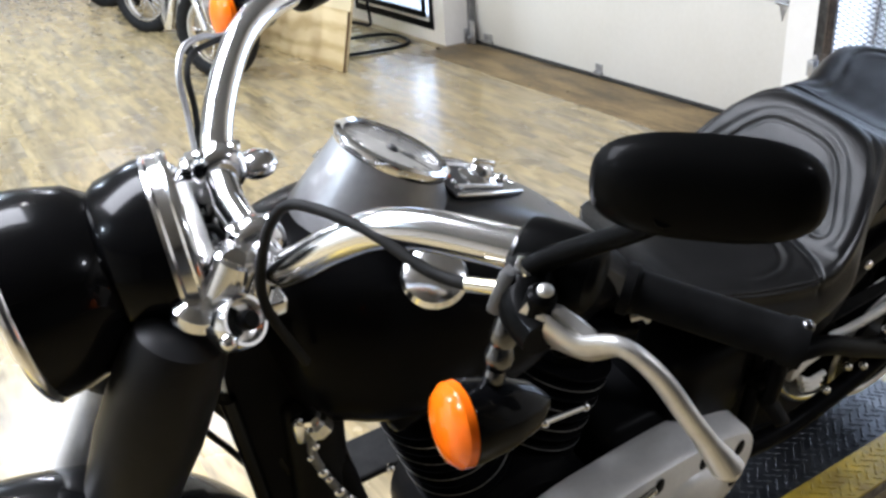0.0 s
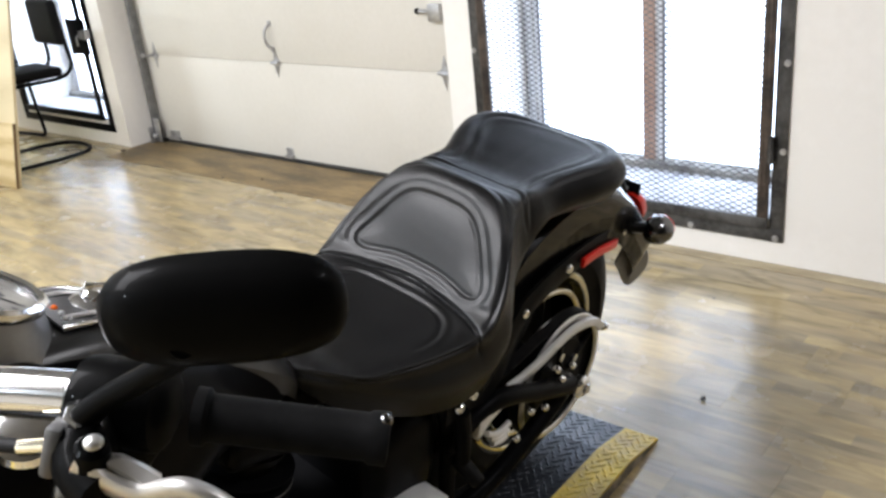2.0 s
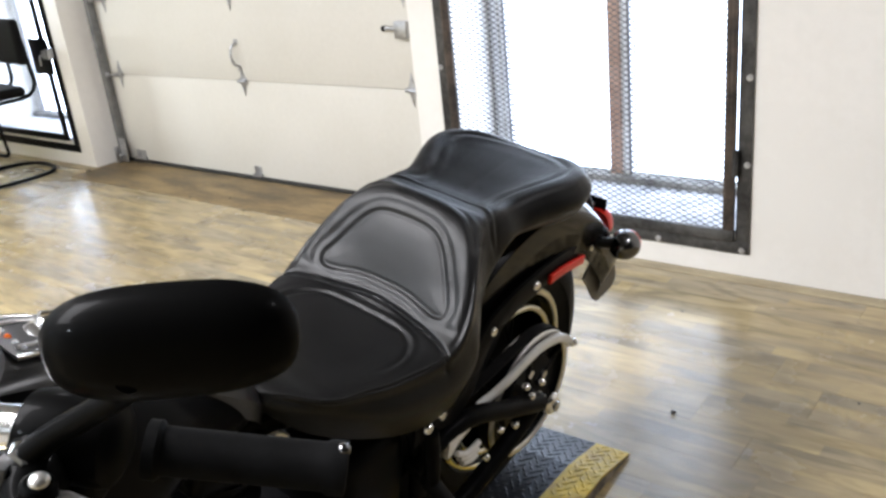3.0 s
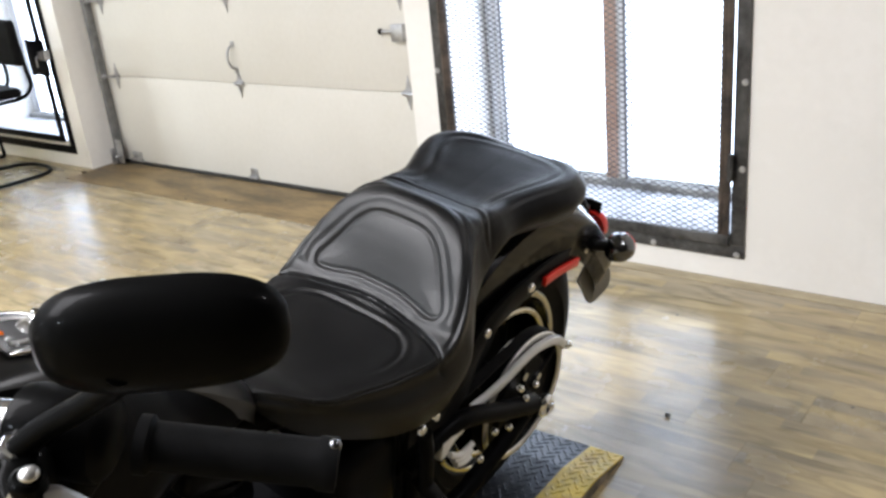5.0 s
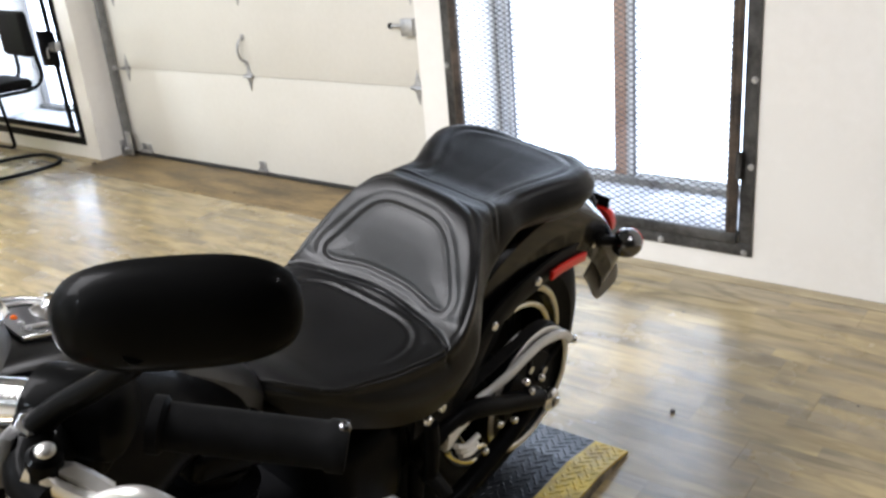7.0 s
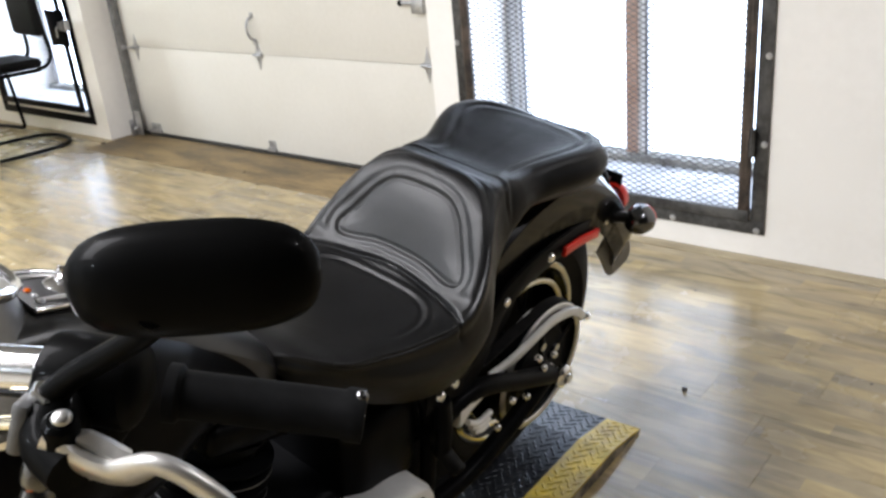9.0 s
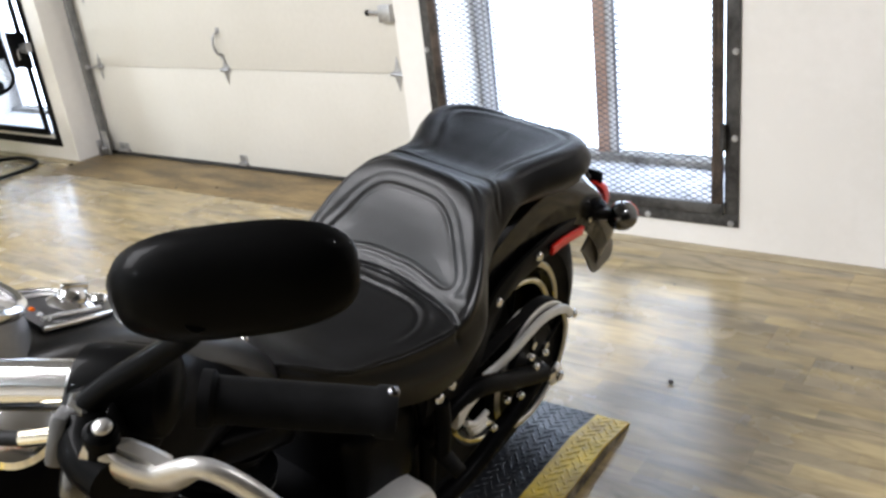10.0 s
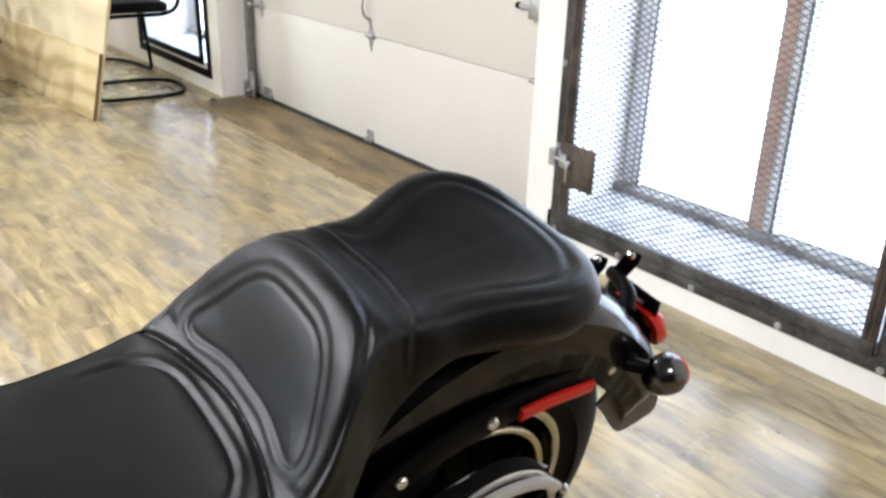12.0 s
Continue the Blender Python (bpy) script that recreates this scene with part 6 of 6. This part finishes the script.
cylinder((0.80, 0.0, 0.42), (0.715, 0.0, 0.70), "black finned front cylinder")
cylinder((0.90, 0.0, 0.42), (0.985, 0.0, 0.66), "black finned rear cylinder")
part("crankcase", lathe([(0, -0.11), (0.13, -0.11), (0.155, -0.09), (0.16, 0.0), (0.155, 0.09), (0.13, 0.11), (0, 0.11)], along((0.85, 0.0, 0.335), (0.85, 1.0, 0.335)), 40), M_SATIN, bike, "satin black crankcase")
part("gearbox", box(1.00, -0.12, 0.24, 1.27, 0.13, 0.50, 0.03, 3), M_SATIN, bike, "satin black gearbox")
prim = part("primary_cover", side_plate([tuple(p)[:2] for p in spline([(0.76, 0.40, 0), (0.86, 0.455, 0), (0.98, 0.475, 0), (1.10, 0.485, 0), (1.19, 0.480, 0), (1.255, 0.455, 0), (1.275, 0.40, 0), (1.265, 0.33, 0), (1.22, 0.275, 0), (1.10, 0.255, 0), (0.90, 0.235, 0), (0.79, 0.245, 0), (0.745, 0.31, 0), (0.76, 0.40, 0)], 4)][:-1], -0.205, -0.115, 0.018), M_SILVER, bike, "satin silver primary cover")
for ox, oz in ((1.225, 0.435), (1.14, 0.452), (1.04, 0.45), (1.235, 0.345), (0.93, 0.43), (0.82, 0.40)):
    part("bolt_recess", lathe([(0, 0.0015), (0.013, 0.0015), (0.016, 0.0), (0, 0.0)], along((ox, -0.2052, oz), (ox, -1, oz)) @ Matrix.Diagonal((0.7, 1.3, 1, 1)), 20), M_BLACKSTEEL, prim, "dark bolt recess")
part("derby_cover", lathe([(0, 0.016), (0.055, 0.014), (0.066, 0.006), (0.068, 0.0), (0, 0.0)], along((1.13, -0.205, 0.36), (1.13, -1, 0.36)), 40), M_SILVER, prim, "round silver derby cover")
choke = part("choke_rod", rod((0.872, -0.10, 0.600), (0.952, -0.10, 0.592), 0.0055, None, 0.001, 10), M_CHROME, bike, "chrome linkage rod")
part("rod_end", ball((0.872, -0.10, 0.600), 0.009), M_CHROME, choke)
part("rod_end", ball((0.952, -0.10, 0.592), 0.008), M_CHROME, choke)
part("shift_rod", rod((0.70, -0.215, 0.36), (1.02, -0.215, 0.47), 0.006, None, 0.001, 10), M_CHROME, bike, "chrome shift rod")
part("shift_joint", ball((0.97, -0.215, 0.453), 0.010), M_CHROME, bike)
part("oil_tank", box(1.12, -0.145, 0.42, 1.30, 0.145, 0.63, 0.045, 4), M_TANK, bike, "satin black horseshoe oil tank")
part("side_stand", tube([(0.98, -0.14, 0.16), (1.02, -0.24, 0.125), (1.06, -0.36, 0.119)], 0.014, 12), M_BLACKSTEEL, bike, "black side stand")
for s_ in (-1, 1):
    fb = part("footboard", box(0.50, s_ * 0.235 - 0.05, 0.255, 0.80, s_ * 0.235 + 0.05, 0.275, 0.008, 3), M_RUBBER, bike, "black rubber footboard")
    part("board_bracket", rod((0.62, s_ * 0.11, 0.25), (0.62, s_ * 0.20, 0.255), 0.014, None, 0.002, 10), M_BLACKSTEEL, fb)
    peg = part("passenger_peg", rod((1.335, s_ * 0.15, 0.46), (1.335, s_ * 0.205, 0.43), 0.017, 0.015, 0.004, 14), M_RUBBER, bike, "black passenger peg")
    part("peg_bracket", tube([(1.32, s_ * 0.165, 0.59), (1.325, s_ * 0.168, 0.53), (1.335, s_ * 0.160, 0.45)], 0.016, 12), M_SATIN, peg)
part("front_block", box(0.480, -0.112, 0.785, 0.520, -0.088, 0.830, 0.010, 3), M_CHROME, bike, "chrome regulator block")
part("exhaust_pipe", tube([(0.80, 0.11, 0.44), (0.77, 0.17, 0.34), (0.84, 0.195, 0.285), (1.05, 0.20, 0.27), (1.5, 0.21, 0.27), (2.0, 0.21, 0.29)], (0.024, 0.042), 18), M_CHROME, bike, "chrome exhaust pipe")

# ---------------------------------------------------------------- row of parked motorcycles


def parked_bike(m):
    """A chrome cruiser parked in the row, nose to the viewer: its nose points along local -x."""
    b = thing("parked_motorcycle", m, "chrome and black cruiser motorcycle parked in the row", "motorcycle", "row of parked motorcycles")
    turn_ = Matrix.Translation((0.12, 0, 0)) @ Matrix.Rotation(radians(47), 4, "Z") @ Matrix.Translation((-0.12, 0, 0))

    def steered(bm):
        bm.transform(turn_)
        return bm

    for name, cx in (("front_wheel", 0.0), ("rear_wheel", 1.58)):
        keep = steered if cx == 0.0 else (lambda q: q)
        w = part(name, keep(lathe([(0.012, -0.07), (0.04, -0.068), (0.045, -0.04), (0.03, -0.03), (0.03, 0.03), (0.045, 0.04), (0.04, 0.068), (0.012, 0.07)], along((cx, 0, 0.32), (cx, 1, 0.32)), 24)), M_CHROME, b, "chrome spoked wheel")
        part("tyre", keep(torus((cx, 0, 0.32), (0, 1, 0), 0.268, 0.052, 48, 14)), M_RUBBER, w, "black tyre")
        part("rim", keep(torus((cx, 0, 0.32), (0, 1, 0), 0.215, 0.014, 48, 10, None, 2.4)), M_CHROME, w, "chrome rim")
        for i in range(24):
            a, s = 2 * math.pi * i / 24, (-1 if i % 2 else 1)
            c = a + (0.45 if (i // 2) % 2 else -0.45)
            part("spoke", keep(rod((cx + 0.04 * math.cos(a), s * 0.045, 0.32 + 0.04 * math.sin(a)), (cx + 0.205 * math.cos(c), s * 0.008, 0.32 + 0.205 * math.sin(c)), 0.003, None, 0, 5)), M_CHROME, w)
    for s in (-1, 1):
        part("fork_leg", steered(rod((0.0, s * 0.10, 0.32), (0.20, s * 0.10, 0.72), 0.030, 0.027, 0.004, 18)), M_CHROME, b, "chrome fork leg")
        part("fork_tube", steered(rod((0.20, s * 0.10, 0.72), (0.34, s * 0.10, 1.02), 0.022, None, 0.003, 14)), M_CHROME, b)
        part("grip", steered(rod((0.52, s * 0.30, 1.10), (0.62, s * 0.40, 1.09), 0.018, None, 0.004, 14)), M_GRIP, b, "black grip")
        part("frame_tube", tube([(0.36, s * 0.03, 0.88), (0.50, s * 0.10, 0.40), (0.58, s * 0.12, 0.16), (1.15, s * 0.13, 0.15), (1.25, s * 0.13, 0.40), (1.10, s * 0.08, 0.68)], 0.016, 12), M_PAINT, b)
    part("front_fender", steered(loft([[(0.37 * math.cos(a), y, 0.32 + (0.37 - 0.03 * abs(y / 0.075) ** 2 - dr) * math.sin(a)) for y, dr in [(-0.075 + 0.015 * k, 0.0) for k in range(11)] + [(0.075 - 0.015 * k, 0.005) for k in range(11)]] for a in np.linspace(radians(150), radians(35), 24)])), M_PAINT, b, "black front fender")
    part("headlamp", steered(lathe([(0, -0.10), (0.05, -0.09), (0.08, -0.05), (0.09, 0.0), (0.092, 0.02), (0, 0.03)], along((0.20, 0, 0.95), (-0.5, 0, 0.92)), 28)), M_CHROME, b, "chrome headlamp")
    part("handlebar", steered(tube([(0.52, -0.30, 1.10), (0.42, -0.20, 1.10), (0.36, -0.10, 1.05), (0.36, 0.10, 1.05), (0.42, 0.20, 1.10), (0.52, 0.30, 1.10)], 0.014, 12)), M_CHROME, b, "chrome handlebar")
    part("fuel_tank", loft([[(u, h * math.cos(2 * math.pi * i / 24), 0.85 + k * math.sin(2 * math.pi * i / 24)) for i in range(24)] for u, h, k in ((0.40, 0.04, 0.05), (0.48, 0.12, 0.10), (0.62, 0.15, 0.12), (0.76, 0.13, 0.10), (0.90, 0.05, 0.05))]), M_PAINT, b, "black fuel tank")
    part("seat", loft([[(u, h * math.cos(2 * math.pi * i / 24), z + k * math.sin(2 * math.pi * i / 24)) for i in range(24)] for u, h, z, k in ((0.90, 0.05, 0.76, 0.03), (1.02, 0.14, 0.73, 0.05), (1.20, 0.16, 0.74, 0.06), (1.32, 0.13, 0.82, 0.06), (1.60, 0.11, 0.84, 0.05), (1.70, 0.03, 0.83, 0.03))]), M_LEATHER, b, "black leather seat")
    part("rear_fender", loft([[(1.58 + (0.39 - 0.03 * abs(y / 0.10) ** 2 - dr) * math.cos(a), y, 0.32 + (0.39 - 0.03 * abs(y / 0.10) ** 2 - dr) * math.sin(a)) for y, dr in [(-0.10 + 0.02 * k, 0.0) for k in range(11)] + [(0.10 - 0.02 * k, 0.005) for k in range(11)]] for a in np.linspace(radians(140), radians(15), 24)]), M_PAINT, b, "black rear fender")
    part("crankcase", lathe([(0, -0.12), (0.11, -0.12), (0.14, -0.09), (0.145, 0.0), (0.14, 0.09), (0.11, 0.12), (0, 0.12)], along((0.80, 0, 0.32), (0.80, 1, 0.32)), 28), M_POLISH, b, "polished crankcase")
    for (x0, x1) in ((0.75, 0.67), (0.84, 0.93)):
        prof = [(0, 0), (0.055, 0)]
        for i in range(7):
            prof += [(0.055, 0.02 + 0.03 * i), (0.085, 0.022 + 0.03 * i), (0.085, 0.030 + 0.03 * i), (0.055, 0.032 + 0.03 * i)]
        part("cylinder", lathe(prof + [(0.075, 0.24), (0.075, 0.30), (0, 0.30)], along((x0, 0, 0.42), (x1, 0, 0.70)), 24), M_POLISH, b, "polished finned cylinder")
    part("primary_cover", side_plate([(0.70, 0.22), (0.66, 0.30), (0.70, 0.40), (0.95, 0.42), (1.18, 0.42), (1.22, 0.32), (1.15, 0.22)], -0.20, -0.12, 0.02), M_CHROME, b, "chrome primary cover")
    part("footboard", box(0.42, -0.28, 0.24, 0.72, -0.18, 0.26, 0.006), M_RUBBER, b, "black footboard")
    part("exhaust_pipe", tube([(0.60, 0.10, 0.60), (0.54, 0.16, 0.45), (0.62, 0.19, 0.25), (1.0, 0.20, 0.20), (1.9, 0.20, 0.22)], (0.024, 0.045), 16), M_CHROME, b, "chrome exhaust pipe")
    part("side_stand", rod((0.85, -0.12, 0.16), (0.92, -0.33, 0.012), 0.013, None, 0.003, 10), M_CHROME, b)
    return b


# nose towards -y: a quarter turn, leaning on the stand
pb1 = parked_bike(pose(1.66, 5.82, 0.0, 0, 0, 76) @ pose(0, 0, 0, 9, 0, 0))
for px_, py_, pr_ in ((1.70, 7.80, 76), (1.71, 9.46, 77)):
    copy_thing(pb1, pose(px_, py_, 0.0, 0, 0, pr_) @ pose(0, 0, 0, 9, 0, 0))

# ---------------------------------------------------------------- floor planks
PWD, PLN = 0.152, 1.22
bm = box(-PWD / 2 + 0.0001, 0.0002, -0.0035, PWD / 2 - 0.0001, PLN - 0.0002, 0.0)
plank_me = mesh_of("plank", bm, M_PLANK, smooth=False)
rng = np.random.default_rng(11)
rest = bmesh.new()
rows_n = int((3.198 - X0) / PWD)
for r_ in range(rows_n):
    x_ = 3.198 - PWD * (r_ + 0.5)
    off = float(rng.uniform(0, PLN))
    y_ = Y0 - off
    while y_ < Y1:
        if -0.3 < x_ and -0.4 <= y_ < 9.6 and y_ + PLN < 11.2:
            p = new("plank", plank_me)
            p.parent = floor
            p.location = (x_, y_, 0.0)
        else:
            a0, a1 = max(y_, Y0), min(y_ + PLN, Y1)
            if a1 - a0 > 0.02:
                vv = [rest.verts.new((x, y, 0.0)) for x, y in ((x_ - PWD / 2 + 0.0006, a0 + 0.0006), (x_ + PWD / 2 - 0.0006, a0 + 0.0006), (x_ + PWD / 2 - 0.0006, a1 - 0.0006), (x_ - PWD / 2 + 0.0006, a1 - 0.0006))]
                rest.faces.new(vv)
        y_ += PLN
rp = part("far_planks", rest, M_PLANKS, floor, smooth=False)
rp["kind"] = "stuff"
